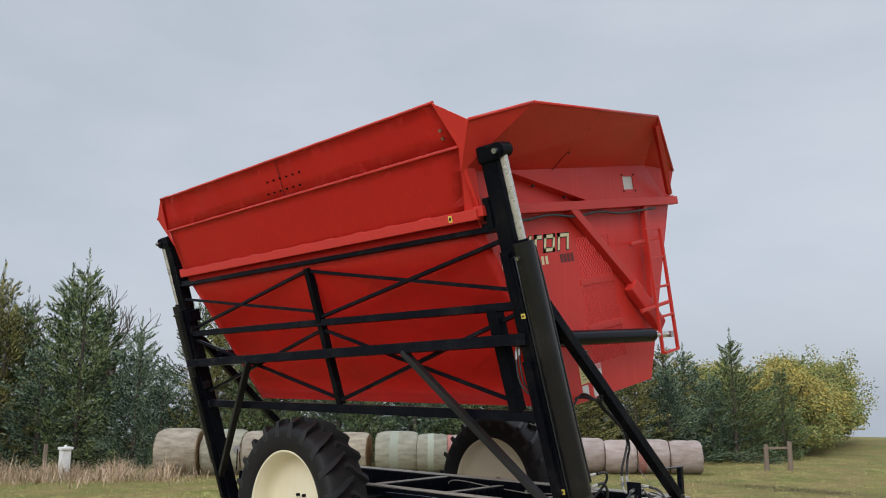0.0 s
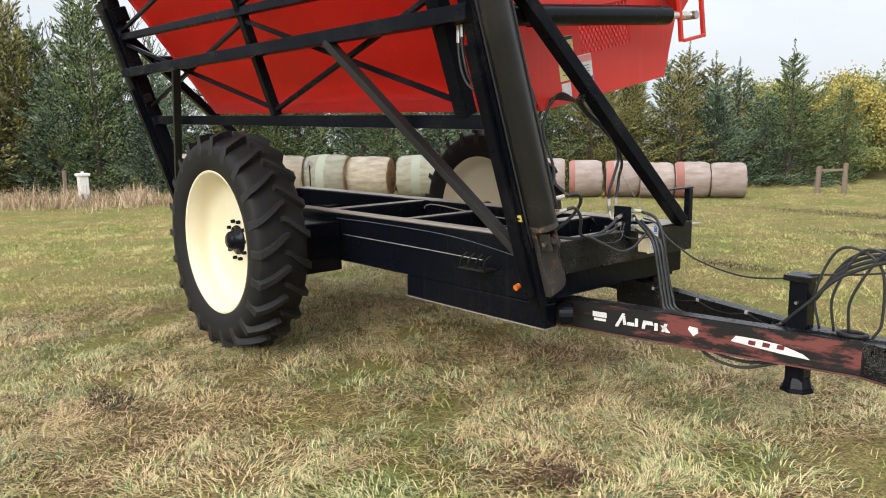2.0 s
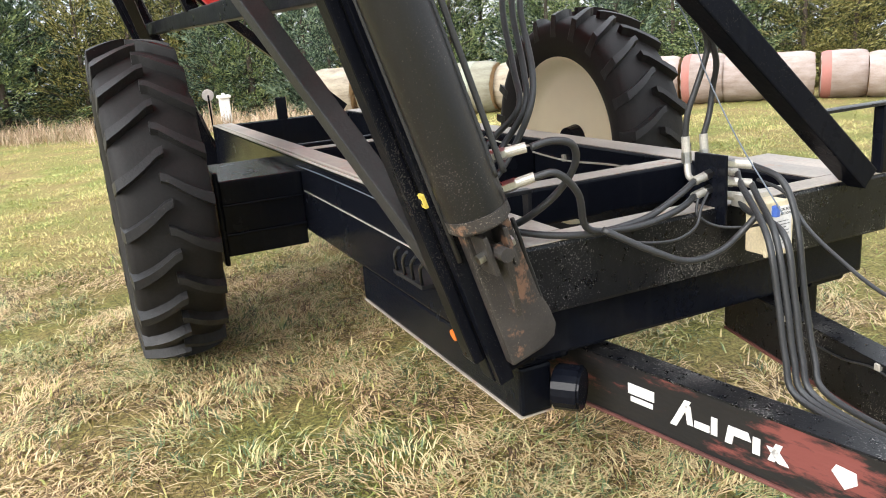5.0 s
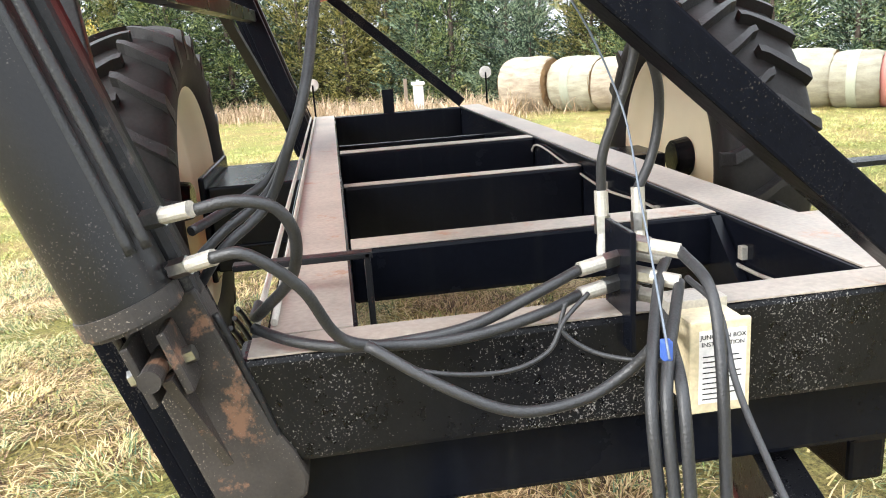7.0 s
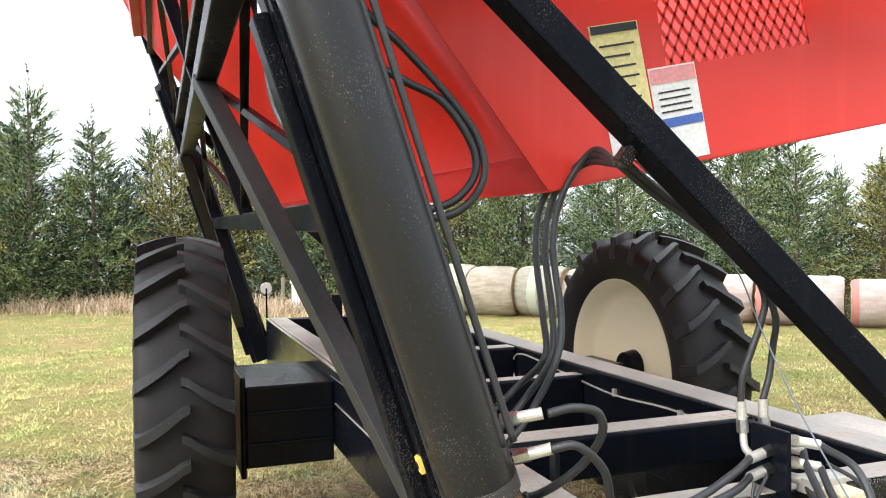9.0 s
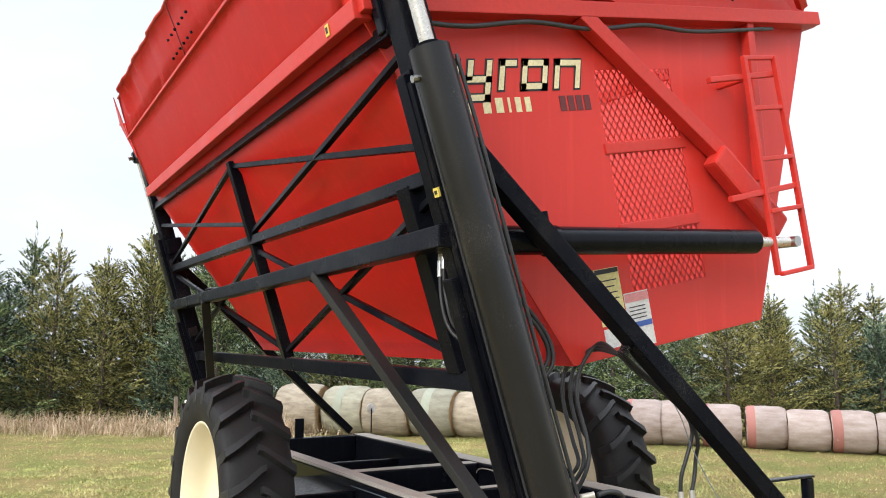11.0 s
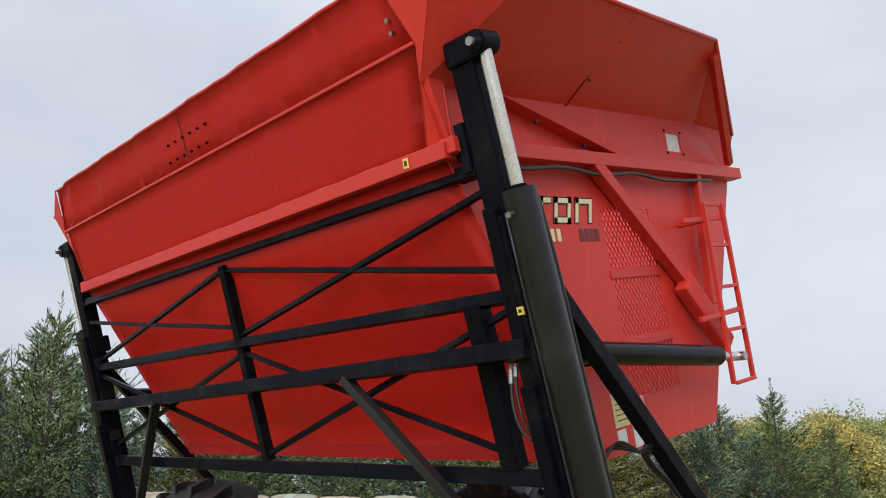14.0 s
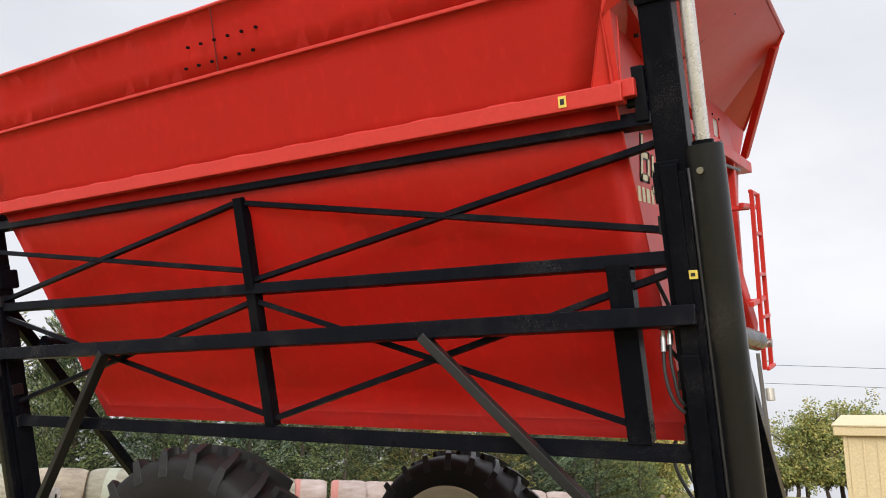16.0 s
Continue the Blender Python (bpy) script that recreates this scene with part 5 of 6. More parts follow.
for x, y, h in ((-5.65, 17.55, 0.72), (-5.16, 17.98, 0.80)):
    z = ground_height(x, y)
    stake = thing("fence_post", (x, y, z), "weathered wooden fence post at the field edge", "fence post", "fence posts")
    part("post", rod((x, y, z - 0.05), (x + 0.02, y, z + h), 0.07, 10, r2=0.06), WOOD, stake)
rail_thing = thing("fence_rail", (-5.4, 17.77, 0.55), "grey wooden rail between two fence posts", "fence rail")
part("board", beam((-5.69, 17.51, 0.56), (-5.12, 18.02, 0.58), 0.05, 0.06), WOOD, rail_thing)
SX, SY = -0.84, 17.0
SZ = ground_height(SX, SY) - 0.1
shed = thing("metal_shed", (SX + 4, SY + 3, SZ), "tan sheet-metal shed standing at the yard edge", "shed")
wall = part("wall", box((SX + 0.2, SY + 0.15, SZ), (SX + 8.0, SY + 6.0, 2.36), 0.01), SHED_WALL, shed)
for i in range(26):
    part("rib", box((SX + 0.28 + 0.29 * i, SY + 0.13, SZ + 0.02), (SX + 0.32 + 0.29 * i, SY + 0.15, 2.35), 0.004), SHED_WALL, wall)
part("corner_trim", box((SX + 0.18, SY + 0.12, SZ), (SX + 0.26, SY + 0.20, 2.36), 0.004), SHED_WALL, wall)
part("roof_trim", box((SX, SY, 2.36), (SX + 8.2, SY + 6.15, 2.56), 0.02), SHED_WALL, shed)
part("roof", plate([(SX - 0.03, SY - 0.03, 2.58), (SX + 8.2, SY - 0.03, 2.58), (SX + 8.2, SY + 3.1, 2.95), (SX - 0.03, SY + 3.1, 2.95)], 0.03), SHED_WALL, shed)
QX, QY = -4.58, 33.3
QZ = ground_height(QX, QY)
POLE_WOOD = material("grey creosoted wood", (0.13, 0.118, 0.105), (0.075, 0.068, 0.062), rough=0.9, scale=5, fine=60, bump=0.4, stretch=(1, 1, 0.2))
pole = thing("utility_pole", (QX, QY, QZ), "grey wooden utility pole with a transformer", "utility pole")
part("pole", rod((QX, QY, QZ - 0.1), (QX - 0.36, QY, 6.2), 0.125, 12, r2=0.085), POLE_WOOD, pole)
part("transformer", rod((QX + 0.02, QY + 0.2, 4.15), (QX - 0.01, QY + 0.2, 4.68), 0.19, 16, bevel=0.02), ALU, pole, "grey pole-mounted transformer can")
part("bracket", beam((QX - 0.28, QY, 4.5), (QX, QY + 0.2, 4.5), 0.05, 0.05), ALU, pole)
for dz, r in ((5.85, 0.06), (5.55, 0.045)):
    part("insulator", rod((QX - 0.2, QY + 0.1, dz), (QX + 0.02, QY + 0.25, dz + 0.06), r, 10), ALU, pole)
for z in (5.7, 4.9):
    wire = thing("power_line", (10, 35.0, z), "thin sagging overhead power line", "power line")
    part("wire", tube([(QX - 0.3, QY, z), (10, 36, z - 0.5), (28, 39, z)], 0.010, 5, 6), HOSE, wire)

# ---- hydraulics on the frame ----
valve = part("valve_plate", box((0.015, 1.484, 1.068), (0.155, 1.496, 1.308), 0.003), BLACK, cart)


def settled(p):
    """Hydraulics sit a little back on the front beam, more so beside the mast."""
    f = min(max((p[1] - 0.8) / 0.6, 0.0), 1.0) if p[2] > 0.95 else 1.0
    return Vector((p[0] - 0.06 + 0.025 * f, p[1] + 0.01, p[2] - 0.015 + 0.023 * f))


def fitting(p0, p1, parent, r=0.0145):
    p0, p1 = settled(p0), settled(p1)
    mid = p0.lerp(p1, 0.42)
    ob = part("fitting", rod(mid, p1, r, 14), ALU, parent, "pale crimped hose fitting")
    part("nut", rod(p0, mid, r * 1.2, 6), STEEL, parent)
    return ob


def hose(points, r=0.0108, label="", parent=None, mat=HOSE, free=False):
    return part("hose", tube(points if free else [settled(p) for p in points], r, 10, 8), mat, parent or cart, label)


for x, z in ((0.16, 1.275), (0.10, 1.245), (0.16, 1.215), (0.11, 1.165)):
    fitting((x, 1.484, z), (x + 0.055, 1.56, z - 0.012), valve)
for x, z in ((0.12, 1.235), (0.12, 1.185)):
    fitting((x, 1.478, z), (x + 0.02, 1.39, z - 0.01), valve)
for y in (1.488, 1.568):
    fitting((0.0, y, 1.255), (-0.008, y, 1.345), valve)
    part("elbow", tube([settled((0.05, 1.482, 1.20)), settled((0.02, y - 0.01, 1.215)), settled((0.0, y, 1.262))], 0.011, 10, 5), ALU, valve)
# from the valve plate to the tubes along the near beam
hose([(0.14, 1.39, 1.225), (0.18, 1.30, 1.205), (0.20, 1.17, 1.165), (0.20, 1.05, 1.152), (0.20, 0.94, 1.155), (0.16, 0.84, 1.165), (0.10, 0.76, 1.18)])
hose([(0.14, 1.39, 1.175), (0.19, 1.30, 1.165), (0.215, 1.17, 1.15), (0.215, 1.05, 1.15), (0.22, 0.93, 1.18), (0.27, 0.87, 1.30), (0.29, 0.79, 1.375), (0.27, 0.73, 1.37)])
hose([(0.28, 0.72, 1.455), (0.29, 0.78, 1.465), (0.285, 0.845, 1.445), (0.26, 0.87, 1.385), (0.20, 0.85, 1.30), (0.14, 0.79, 1.23), (0.06, 0.76, 1.19), (-0.1, 0.75, 1.165)])
for a, b in (((0.225, 0.625, 1.435), (0.27, 0.71, 1.455)), ((0.225, 0.655, 1.345), (0.265, 0.735, 1.37))):
    fitting(a, b, cart)
    part("port", rod(settled((0.20, 0.585, a[2] - 0.01)), settled(a), 0.016, 14), BLACK_DUSTY, cart)
hose([(0.24, 0.97, 1.17), (0.29, 1.10, 1.09), (0.31, 1.22, 1.035), (0.31, 1.34, 1.04), (0.31, 1.42, 1.08), (0.34, 1.46, 1.14)], 0.0105)
hose([(0.24, 0.98, 1.17), (0.27, 1.06, 1.12), (0.27, 1.20, 1.095), (0.26, 1.29, 1.115), (0.24, 1.33, 1.165), (0.21, 1.385, 1.20)], 0.0045, "thin grey cable")
hose([(0.215, 1.34, 1.19), (0.225, 1.33, 1.14), (0.25, 1.38, 1.10), (0.29, 1.45, 1.09), (0.33, 1.50, 1.10)], 0.0045)
# bundle from the valve plate down to the tongue: three side by side, one apart
for i, (x, z) in enumerate(((0.16, 1.275), (0.10, 1.245), (0.16, 1.215), (0.11, 1.165))):
    start = settled((x + 0.055, 1.56, z - 0.012))
    if i == 0:
        hose([start, (0.30, 1.57, 1.235), (0.375, 1.555, 1.12), (0.42, 1.545, 0.915), (0.475, 1.535, 0.72), (0.55, 1.51, 0.63), (0.85, 1.50, 0.60), (1.1, 1.49, 0.60), (1.30, 1.48, 0.70)], 0.0105, free=True)
    else:
        o = 0.022 * (i - 2)
        hose([start, (start.x + 0.06, 1.535 + o * 0.3, z - 0.035), (0.385 + o * 0.5, 1.455 + o, 1.10), (0.44 + o * 0.5, 1.447 + o, 0.92), (0.478 + o * 0.5, 1.445 + o, 0.74), (0.535 + o * 0.5, 1.44 + o, 0.635), (0.80, 1.45 + o, 0.60), (1.1, 1.45 + o, 0.60), (1.30, 1.44 + o, 0.70)], 0.0105, free=True)
# from the strut's clip to the plate, and the slack loop behind
CLIP = Vector((0.085, 1.03, 2.04))
hose([CLIP, (0.04, 1.18, 1.95), (0.05, 1.34, 1.84), (0.05, 1.48, 1.73), (0.03, 1.545, 1.65), (0.02, 1.54, 1.58), (0.01, 1.515, 1.50), (0.0, 1.49, 1.42), (-0.008, 1.488, 1.34)], 0.0105)
hose([CLIP + Vector((0.01, 0.02, 0.0)), (0.05, 1.21, 1.945), (0.055, 1.37, 1.835), (0.05, 1.51, 1.72), (0.04, 1.55, 1.66), (0.02, 1.595, 1.58), (-0.02, 1.62, 1.50), (-0.02, 1.605, 1.41), (-0.008, 1.568, 1.34)], 0.0105)
for o in (0.0, 0.06, 0.11):
    hose([CLIP, (-0.12 + o * 0.4, 1.05, 2.06 + o * 0.3), (-0.25 + o, 0.99, 1.98), (-0.24 + o, 0.95, 1.83), (-0.12 + o, 0.91, 1.64), (-0.03 + o * 0.6, 0.87, 1.53), (-0.09 + o, 0.81, 1.44 - o * 0.3), (-0.05 + o, 0.72, 1.39 - o * 0.5), (0.04, 0.66, 1.37 - o)], 0.0100)
strut_clip = part("hose_clip", beam((0.075, 1.02, 2.03), (0.095, 1.085, 2.12), 0.035, 0.05, (1, 0, 0)), BLACK_FACE, cart)
# slack hoses on the mast, up to the bin
hose([(-0.10, 0.20, 2.75), (0.0, 0.34, 2.46), (0.02, 0.46, 2.34), (0.04, 0.58, 2.21), (0.05, 0.65, 2.11), (0.06, 0.66, 2.01), (0.05, 0.60, 1.93), (0.03, 0.50, 1.91), (-0.04, 0.42, 1.95)], 0.0105)
hose([(-0.06, 0.22, 2.42), (0.0, 0.36, 2.31), (0.02, 0.47, 2.25), (0.04, 0.56, 2.20), (0.05, 0.63, 2.10), (0.05, 0.64, 2.02), (0.04, 0.58, 1.95), (0.02, 0.48, 1.93), (-0.05, 0.42, 1.97)], 0.0105)
for n, r in ((0.075, 0.012), (0.105, 0.009)):
    hose([on_mast(0.215, 1.42, n), on_mast(0.21, 1.6, n), on_mast(0.205, 2.2, n), on_mast(0.205, 3.0, n), on_mast(0.19, 3.4, n)], r, free=True)
part("oil_tube", tube([on_mast(0.094, 1.2, -0.06), on_mast(0.094, 2.2, -0.06), on_mast(0.094, 3.35, -0.06)], 0.008, 8, 4), HOSE, cart, "thin dark oil tube")
for y in (0.765, 0.80):
    part("oil_tube", tube([(-0.05, y, 1.142), (-2.5, y, 1.142), (-5.3, y, 1.142)], 0.008, 8, 4), ALU, cart, "thin grey steel oil tube")
part("hose_arm", box((-0.30, 0.70, 1.20), (-0.26, 1.02, 1.215), 0.003), BLACK_DUSTY, cart)
part("hose_arm", box((-0.30, 1.00, 0.95), (-0.26, 1.015, 1.215), 0.003), BLACK_DUSTY, cart)
# wiring
part("cable", tube([(-0.02, 2.070, 1.04), (-0.5, 2.066, 1.0), (-1.1, 2.070, 1.05), (-1.64, 2.066, 1.03), (-2.2, 2.070, 1.06), (-2.8, 2.066, 1.08), (-2.83, 2.06, 0.85)], 0.006, 6, 6), ALU, cart)
for x in (-0.5, -1.1, -1.64, -2.2):
    part("cable_clip", box((x - 0.012, 2.062, 1.02), (x + 0.012, 2.082, 1.06), 0.003), ALU, cart)
part("cable", tube([(-0.1, 0.770, 0.98), (-0.9, 0.772, 1.07), (-1.8, 0.770, 1.09), (-2.5, 0.772, 1.085)], 0.003, 6, 6), WIRE, cart)
part("cable", tube([(0.20, 1.575, 1.225), (0.30, 1.585, 1.195), (0.40, 1.565, 1.11), (0.52, 1.55, 1.045), (0.70, 1.53, 0.975), (1.0, 1.50, 0.93), (1.30, 1.46, 0.965), (1.45, 1.46, 1.006), (1.8, 1.47, 1.06), (2.3, 1.5, 1.2)], 0.0060, 8, 8), HOSE, cart)
part("cable", tube([(0.05, 1.06, 2.06), (0.06, 1.36, 1.80), (0.05, 1.50, 1.56), (0.20, 1.49, 1.36), (0.42, 1.444, 1.17)], 0.0022, 6, 8), WIRE, cart, "thin blue-grey wire")
# junction box
jbox = part("junction_box", box((0.170, 1.558, 0.985), (0.250, 1.665, 1.155), 0.008), BOX_BEIGE, cart, "beige plastic junction box")
part("box_lid", box((0.250, 1.553, 0.980), (0.262, 1.67, 1.160), 0.004), BOX_BEIGE, jbox)
part("box_bracket", box((0.115, 1.55, 1.130), (0.172, 1.67, 1.170), 0.002), ALU, jbox)
sticker = part("box_label", box((0.262, 1.570, 1.000), (0.2635, 1.66, 1.142), 0.0), WHITE, jbox, "white printed label")


def lettering(text, m, size, mat, parent, name="lettering"):
    cu = bpy.data.curves.new(name, "FONT")
    cu.body, cu.size, cu.extrude, cu.align_x = text, size, 0.0004, "CENTER"
    tmp = new(name, cu)
    me = bpy.data.meshes.new_from_object(tmp.evaluated_get(bpy.context.evaluated_depsgraph_get()))
    bpy.data.objects.remove(tmp)
    me.materials.clear()
    me.materials.append(mat)
    me.transform(m)
    ob = new(name, me)
    ob.parent = parent
    return ob


FACE_X = Matrix(((0, 0, 1, 0), (1, 0, 0, 0), (0, 1, 0, 0), (0, 0, 0, 1)))   # text that faces +x
lettering("JUNCTION BOX", Matrix.Translation((0.2640, 1.615, 1.126)) @ FACE_X, 0.0120, INK, jbox)
lettering("INSTALLATION", Matrix.Translation((0.2640, 1.615, 1.112)) @ FACE_X, 0.0120, INK, jbox)
for i in range(9):
    z = 1.093 - 0.0104 * i
    w = (0.082, 0.088, 0.070, 0.086, 0.088, 0.060, 0.086, 0.080, 0.050)[i]
    part("text_bar", box((0.2634, 1.577, z - 0.0022), (0.2640, 1.577 + w * 0.85, z), 0.0), INK, jbox)
# blue connector on the wires
part("connector", box((0.375, 1.446, 1.154), (0.395, 1.462, 1.188), 0.004), BLUE, cart, "small blue plastic connector")

# ---- small things on the frame ----
part("reflector", rod((-0.105, 0.605, 0.825), (-0.105, 0.64, 0.835), 0.020, 20), ORANGE, outer.parent, "round orange reflector")
for x, a in ((0.066, 2.865), (0.062, 1.403)):
    sign = part("warning_label", mast_box(x - 0.02, x + 0.018, a - 0.02, a + 0.02, -0.090, -0.080, 0.0), YELLOW, cart, "small yellow warning label")
    part("label_mark", mast_box(x - 0.012, x + 0.008, a - 0.008, a + 0.008, -0.0915, -0.090, 0.0), INK, sign)
hooks = part("hook_bracket", box((-0.74, 0.66, 0.87), (-0.46, 0.78, 0.885), 0.003), BLACK_DUSTY, cart)
for x in (-0.72, -0.64, -0.56, -0.48):
    part("hook", tube([(x, 0.67, 0.885), (x + 0.04, 0.650, 0.955), (x + 0.10, 0.645, 1.0)], 0.007, 6, 3), BLACK_DUSTY, hooks)
part("pivot_cap", rod((0.02, 0.90, 0.62), (0.09, 0.96, 0.62), 0.075, 20, bevel=0.008), BLACK, cart)
for y in (0.80, 2.36):
    lamp_part = part("tail_lamp", rod((-5.60, y, 1.40), (-5.63, y, 1.40), 0.055, 20, bevel=0.008), POST_WHITE, cart, "round tail lamp on a stalk")
    part("stalk", rod((-5.60, y, 1.12), (-5.60, y, 1.40), 0.008, 8), BLACK, lamp_part)
part("perforated_plate", box((-5.52, 1.40, 1.12), (-5.50, 1.50, 1.32), 0.003), BLACK, cart)
part("side_plate", box((-0.75, 2.27, 1.06), (0.0, 2.66, 1.075), 0.003), PALE_RUSTY, cart)
part("gusset", plate([(-0.64, 2.06, 0.80), (-0.64, 2.06, 1.12), (-0.30, 2.06, 0.80)], 0.03), BLACK, cart)
# flaked markings on the near tongue rail
def on_rail(x, z):
    return Vector((x, near_rail_y(x) - 0.0445, z - 0.011 * x))


for x0, x1, z0, z1 in ((0.155, 0.255, 0.600, 0.635), (0.165, 0.250, 0.575, 0.592)):
    part("marking", plate([on_rail(x0, z0), on_rail(x1, z0), on_rail(x1, z1), on_rail(x0, z1)], 0.003), WHITE, cart, "flaked white marking")
for x, z0, w, lean_x, h in ((0.315, 0.555, 0.022, 0.05, 0.095), (0.375, 0.575, 0.02, -0.01, 0.06), (0.40, 0.575, 0.05, 0.0, 0.022), (0.455, 0.575, 0.02, 0.0, 0.055), (0.50, 0.57, 0.022, 0.01, 0.055), (0.53, 0.60, 0.05, -0.01, 0.025),
                            (0.585, 0.57, 0.022, 0.0, 0.05), (0.63, 0.57, 0.02, 0.02, 0.055), (0.66, 0.57, 0.03, -0.035, 0.04)):
    part("marking", plate([on_rail(x, z0), on_rail(x + w, z0), on_rail(x + w + lean_x, z0 + h), on_rail(x + lean_x, z0 + h)], 0.003), WHITE, cart, "flaked white marking")
part("marking", plate([on_rail(0.80, 0.615), on_rail(0.835, 0.575), on_rail(0.865, 0.60), on_rail(0.86, 0.63), on_rail(0.81, 0.635)], 0.003), WHITE, cart, "flaked white marking")
patch = part("marking", plate([on_rail(1.06, 0.585), on_rail(1.20, 0.57), on_rail(1.36, 0.555), on_rail(1.50, 0.548), on_rail(1.46, 0.575), on_rail(1.34, 0.61), on_rail(1.22, 0.62), on_rail(1.09, 0.622)], 0.003), WHITE, cart, "flaked white sticker")
for x in (1.16, 1.24, 1.32):
    part("text_bar", plate([on_rail(x, 0.582), on_rail(x + 0.04, 0.580), on_rail(x + 0.045, 0.606), on_rail(x + 0.005, 0.608)], 0.006), INK_RED, patch)
# hoses at the front of the tongue
for i in range(4):
    o = 0.03 * i
    hose([(1.30, 1.42 + o, 0.70), (1.44, 1.40 + o, 0.84), (1.66, 1.42 + o, 1.05 + o), (2.05, 1.45 + o, 1.16), (2.5, 1.5 + o, 0.95), (2.8, 1.5 + o, 0.66)], 0.0105, free=True)
for i in range(3):
    hose([(1.50 + 0.08 * i, 1.45, 0.70), (1.48 + 0.1 * i, 1.42, 0.92), (1.60 + 0.12 * i, 1.44, 1.18), (1.80 + 0.1 * i, 1.46, 1.10), (1.82 + 0.08 * i, 1.48, 0.80), (1.78 + 0.08 * i, 1.47, 0.69)], 0.008, free=True)
for k in (0.0, 0.03):
    hose([(0.78, 1.30 + k, 0.52), (0.92, 1.30 + k, 0.43 + k), (1.10, 1.34 + k, 0.40 + k), (1.30, 1.40 + k, 0.46)], 0.0100, free=True)

# ---- details of the bin ----
def on_end(u, v, lift=0.006):
    return bin_at(BX1 + lift, u, v)


def end_patch(name, u0, v0, u1, v1, mat, parent, lift=0.006, thick=0.002, shear=0.0, label=""):
    return part(name, plate([on_end(u0, v0, lift), on_end(u1, v0, lift), on_end(u1 + shear, v1, lift), on_end(u0 + shear, v1, lift)], thick), mat, parent, label)


label_a = end_patch("instruction_label", 1.085, -1.62, 1.255, -1.325, LABEL_YELLOW, bin_body, label="yellow printed instruction label with black head")
end_patch("label_head", 1.09, -1.352, 1.25, -1.328, INK, label_a, 0.009)
for i in range(7):
    end_patch("text_bar", 1.11, -1.392 - 0.032 * i, 1.11 + (0.12, 0.10, 0.115)[i % 3], -1.386 - 0.032 * i, INK, label_a, 0.009)
label_b = end_patch("instruction_label", 1.262, -1.765, 1.435, -1.475, WHITE, bin_body, label="white printed label with pink and blue bands")
end_patch("label_band", 1.266, -1.525, 1.43, -1.48, PINK, label_b, 0.009)
end_patch("label_band", 1.266, -1.66, 1.43, -1.632, BLUE, label_b, 0.009)
for i in range(4):
    end_patch("text_bar", 1.285, -1.555 - 0.02 * i, 1.40, -1.550 - 0.02 * i, INK, label_b, 0.009)
end_patch("torn_label", 1.09, -1.735, 1.185, -1.635, WHITE, bin_body, label="torn white label")
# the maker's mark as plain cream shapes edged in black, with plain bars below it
LOGO = ((0.30, ((0, 0, 0.030, 0.24), (0, 0, 0.15, 0.030), (0.12, 0, 0.15, 0.15), (0.03, 0.12, 0.15, 0.15))),
        (0.50, ((0, 0.05, 0.030, 0.15), (0, 0.04, 0.14, 0.07), (0.11, -0.05, 0.14, 0.15), (0.02, -0.05, 0.14, -0.02))),
        (0.69, ((0, 0, 0.030, 0.15), (0, 0.12, 0.10, 0.15))),
        (0.83, ((0, 0, 0.030, 0.15), (0, 0, 0.16, 0.030), (0.13, 0, 0.16, 0.15), (0, 0.12, 0.16, 0.15))),
        (1.04, ((0, 0, 0.030, 0.15), (0, 0.12, 0.14, 0.15), (0.14, 0, 0.17, 0.15))))
for u, bars in LOGO:
    mark = None
    for u0, v0, u1, v1 in bars:
        lean_by = 0.30 * (v1 - v0)
        root_u = u + 0.30 * v0
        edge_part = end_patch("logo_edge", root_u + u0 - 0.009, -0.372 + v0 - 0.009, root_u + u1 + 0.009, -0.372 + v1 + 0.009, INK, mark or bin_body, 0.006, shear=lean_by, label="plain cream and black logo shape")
        mark = mark or edge_part
        end_patch("logo_fill", root_u + u0, -0.372 + v0, root_u + u1, -0.372 + v1, DECAL_CREAM, mark, 0.009, shear=lean_by)
u = 0.235
for w in (0.075, 0.075, 0.09, 0.065, 0.0, 0.075, 0.075, 0.025, 0.06, 0.06):
    if w:
        end_patch("text_bar", u, -0.485, u + w * 0.6, -0.41, DECAL_CREAM, bin_body)
    u += max(w, 0.045)
for i in range(4):
    end_patch("text_bar", 1.065 + 0.055 * i, -0.49, 1.107 + 0.055 * i, -0.41, INK_RED, bin_body)
# hose slung under the end beam
part("hose", tube([bin_at(-0.12, 0.15, -0.05), bin_at(-0.12, 0.5, -0.08), bin_at(-0.12, 0.9, -0.05), bin_at(-0.12, 1.3, -0.08), bin_at(-0.12, 1.7, -0.05), bin_at(-0.12, 2.1, -0.08), bin_at(-0.12, 2.8, -0.05)], 0.013, 8, 6), HOSE, bin_body)
# bolts, splice and seams
LIP_OUT = (bin_at(0, *RIDGE) - bin_at(0, *LIP)).cross(Vector((1, 0, 0))).normalized()
if LIP_OUT.y > 0:
    LIP_OUT = -LIP_OUT
on_lip = lambda x, f: bin_at(x, RIDGE[0] + (LIP[0] - RIDGE[0]) * f, RIDGE[1] + (LIP[1] - RIDGE[1]) * f)
for i in range(12):
    part("bolt", bolts([on_lip(-2.30 - 0.115 * (i % 6) + 0.06 * (i // 6), 0.20 + 0.30 * (i // 6)) + LIP_OUT * 0.012], LIP_OUT, 0.010, 0.012), BLACK, bin_body)
part("splice_seam", beam(on_lip(-2.62, 0.04) + LIP_OUT * 0.010, on_lip(-2.56, 0.97) + LIP_OUT * 0.010, 0.006, 0.006, bevel=0), INK_RED, bin_body)
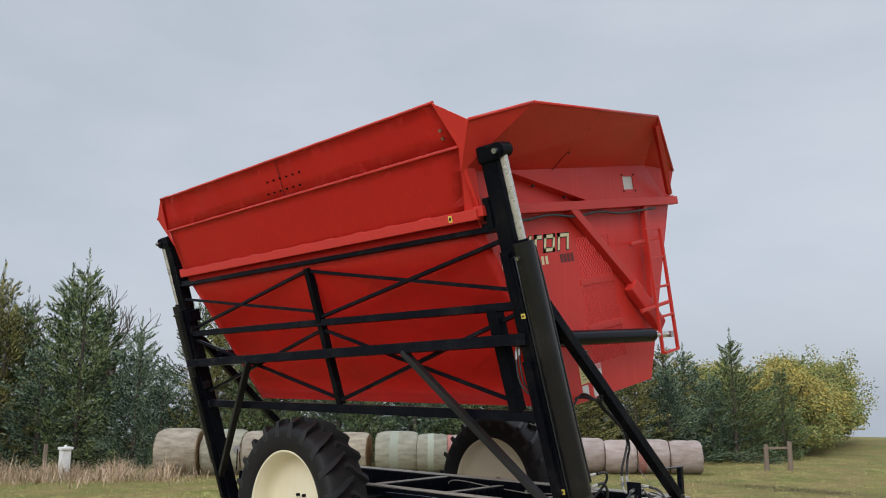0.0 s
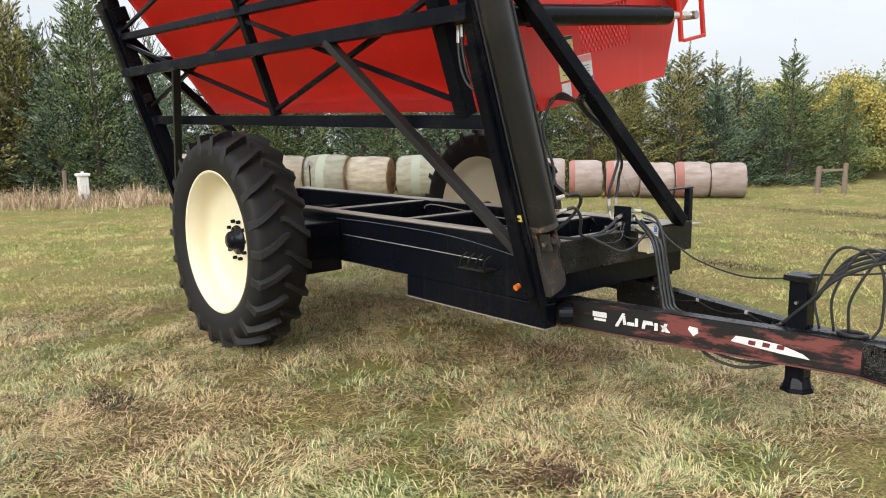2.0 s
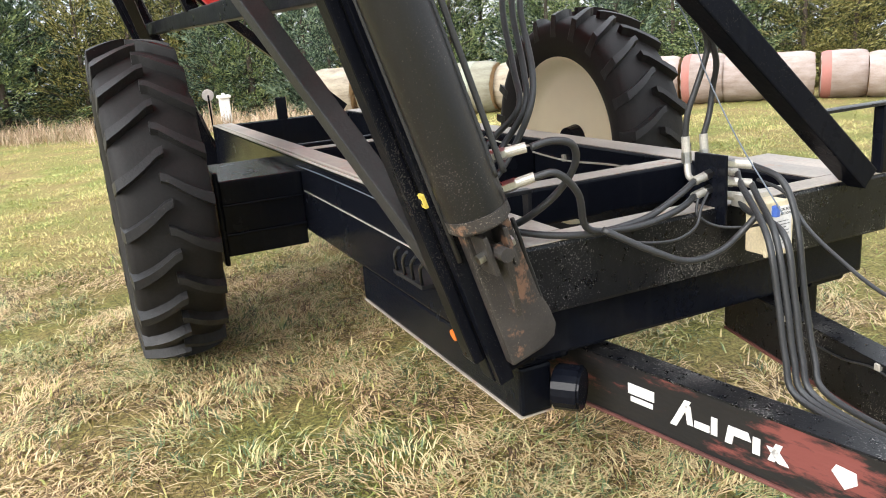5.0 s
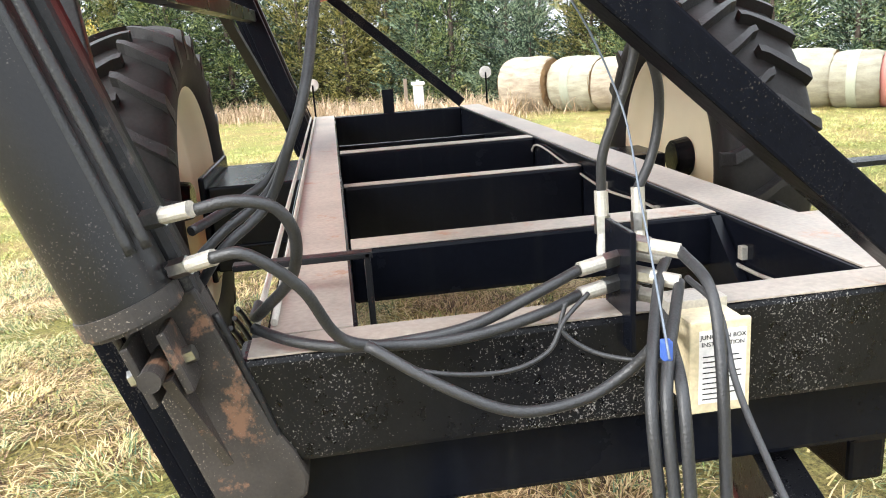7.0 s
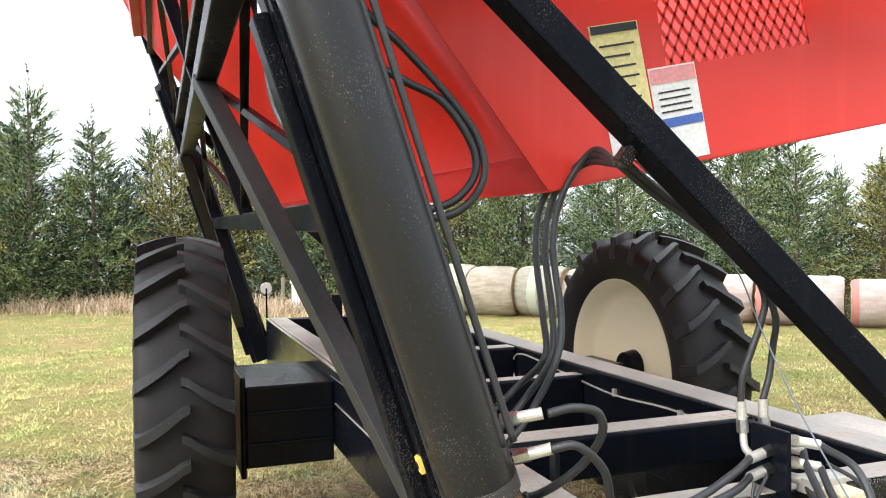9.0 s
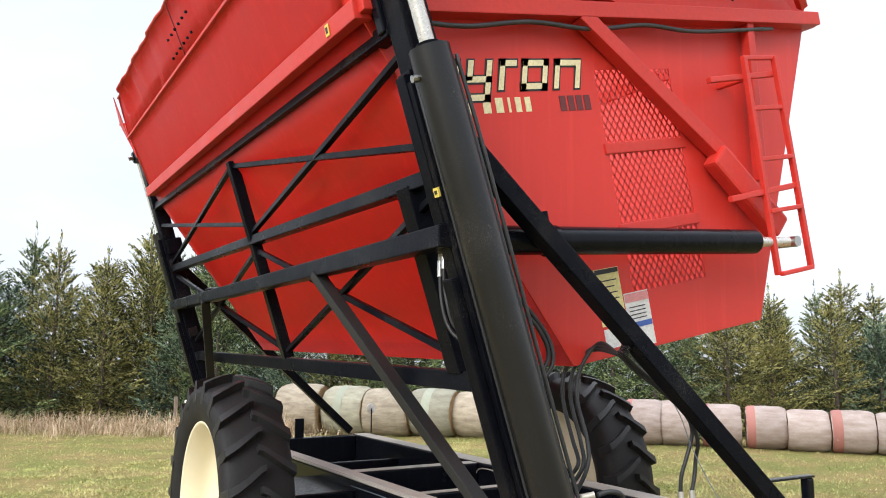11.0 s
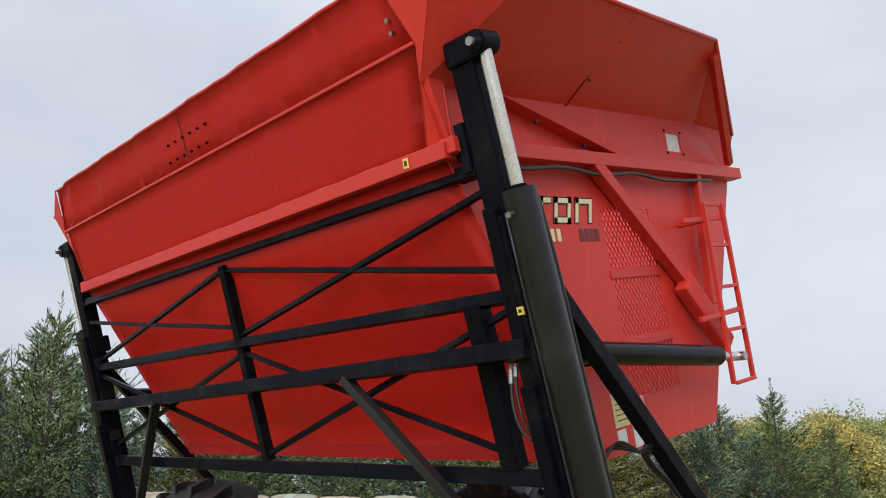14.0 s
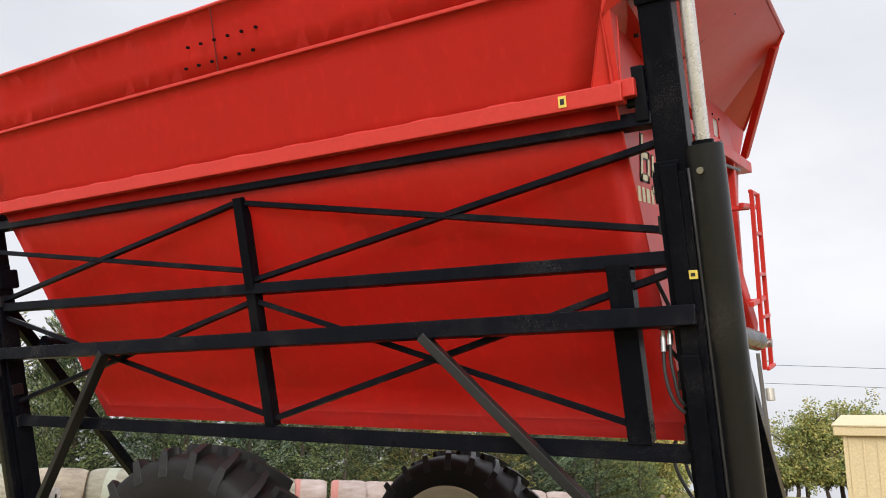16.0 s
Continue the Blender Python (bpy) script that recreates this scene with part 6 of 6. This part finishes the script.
for f in (0.25, 0.42):
    part("bolt", bolts([on_lip(BX1 - 0.07, f) + LIP_OUT * 0.006], LIP_OUT, 0.014, 0.02), STEEL, bin_body)
sign = part("warning_label", plate([bin_at(-0.46, -0.049, 0.028), bin_at(-0.42, -0.049, 0.028), bin_at(-0.42, -0.049, -0.028), bin_at(-0.46, -0.049, -0.028)], 0.004), YELLOW, bin_body, "small yellow warning label")
part("label_mark", plate([bin_at(-0.45, -0.052, 0.014), bin_at(-0.43, -0.052, 0.014), bin_at(-0.43, -0.052, -0.014), bin_at(-0.45, -0.052, -0.014)], 0.003), INK, sign)
for i in range(10):
    part("weld", beam(bin_at(-0.7 - 0.46 * i, -0.012, 0.049), bin_at(-0.86 - 0.46 * i, -0.012, 0.049), 0.018, 0.014), RED_TRIM, bin_body)
for front in (True, False):
    X = ends(front)
    up_by = 0.0 if front else 0.10
    lo_hi = lambda a, b: (min(X(a), X(b)), max(X(a), X(b)))
    part("hinge_block", mast_box(*lo_hi(-0.115, -0.055), 3.60 + up_by, 3.86 + up_by, -0.06, 0.10, 0.008), BLACK, inner.parent)
    part("hinge_pin", rod(on_mast(X(-0.16), 3.70 + up_by, -0.01), on_mast(X(-0.05), 3.70 + up_by, -0.01), 0.028, 14), BLACK, inner.parent)
part("wall_seam", beam(bin_at(BX0, 0.80, -1.66) + Vector((0, -0.006, 0)), bin_at(BX1, 0.80, -1.66) + Vector((0, -0.006, 0)), 0.008, 0.004, bevel=0), RED_TRIM, bin_body)
for u, v in ((0.28, 0.38), (0.75, 0.25), (1.2, 0.14)):
    part("bolt", bolts([bin_at(BX1 + 0.05, u, v - 0.03)], (1, 0, 0), 0.012, 0.02), INK, bin_body)
# two hose ends on the truss beside the front mast
bracket = part("hose_bracket", box((-0.135, 0.125, 2.47), (-0.065, 0.165, 2.56), 0.012), BLACK, cart)
for o in (0.0, 0.032):
    part("fitting", rod((-0.118 + o, 0.145, 2.37 + o), (-0.118 + o, 0.145, 2.44 + o * 0.5), 0.014, 12), STEEL, bracket, "bright hose fitting")
    part("nut", rod((-0.118 + o, 0.145, 2.435 + o * 0.5), (-0.118 + o, 0.145, 2.475), 0.010, 6), ALU, bracket)
    part("hose", tube([(-0.118 + o, 0.145, 2.38 + o), (-0.118 + o, 0.15, 2.29 + o), (-0.105 + o, 0.16, 2.20 + o), (-0.08 + o * 0.5, 0.18, 2.13 + o), (-0.045, 0.21, 2.09 + o)], 0.0085, 10, 6), HOSE, cart)
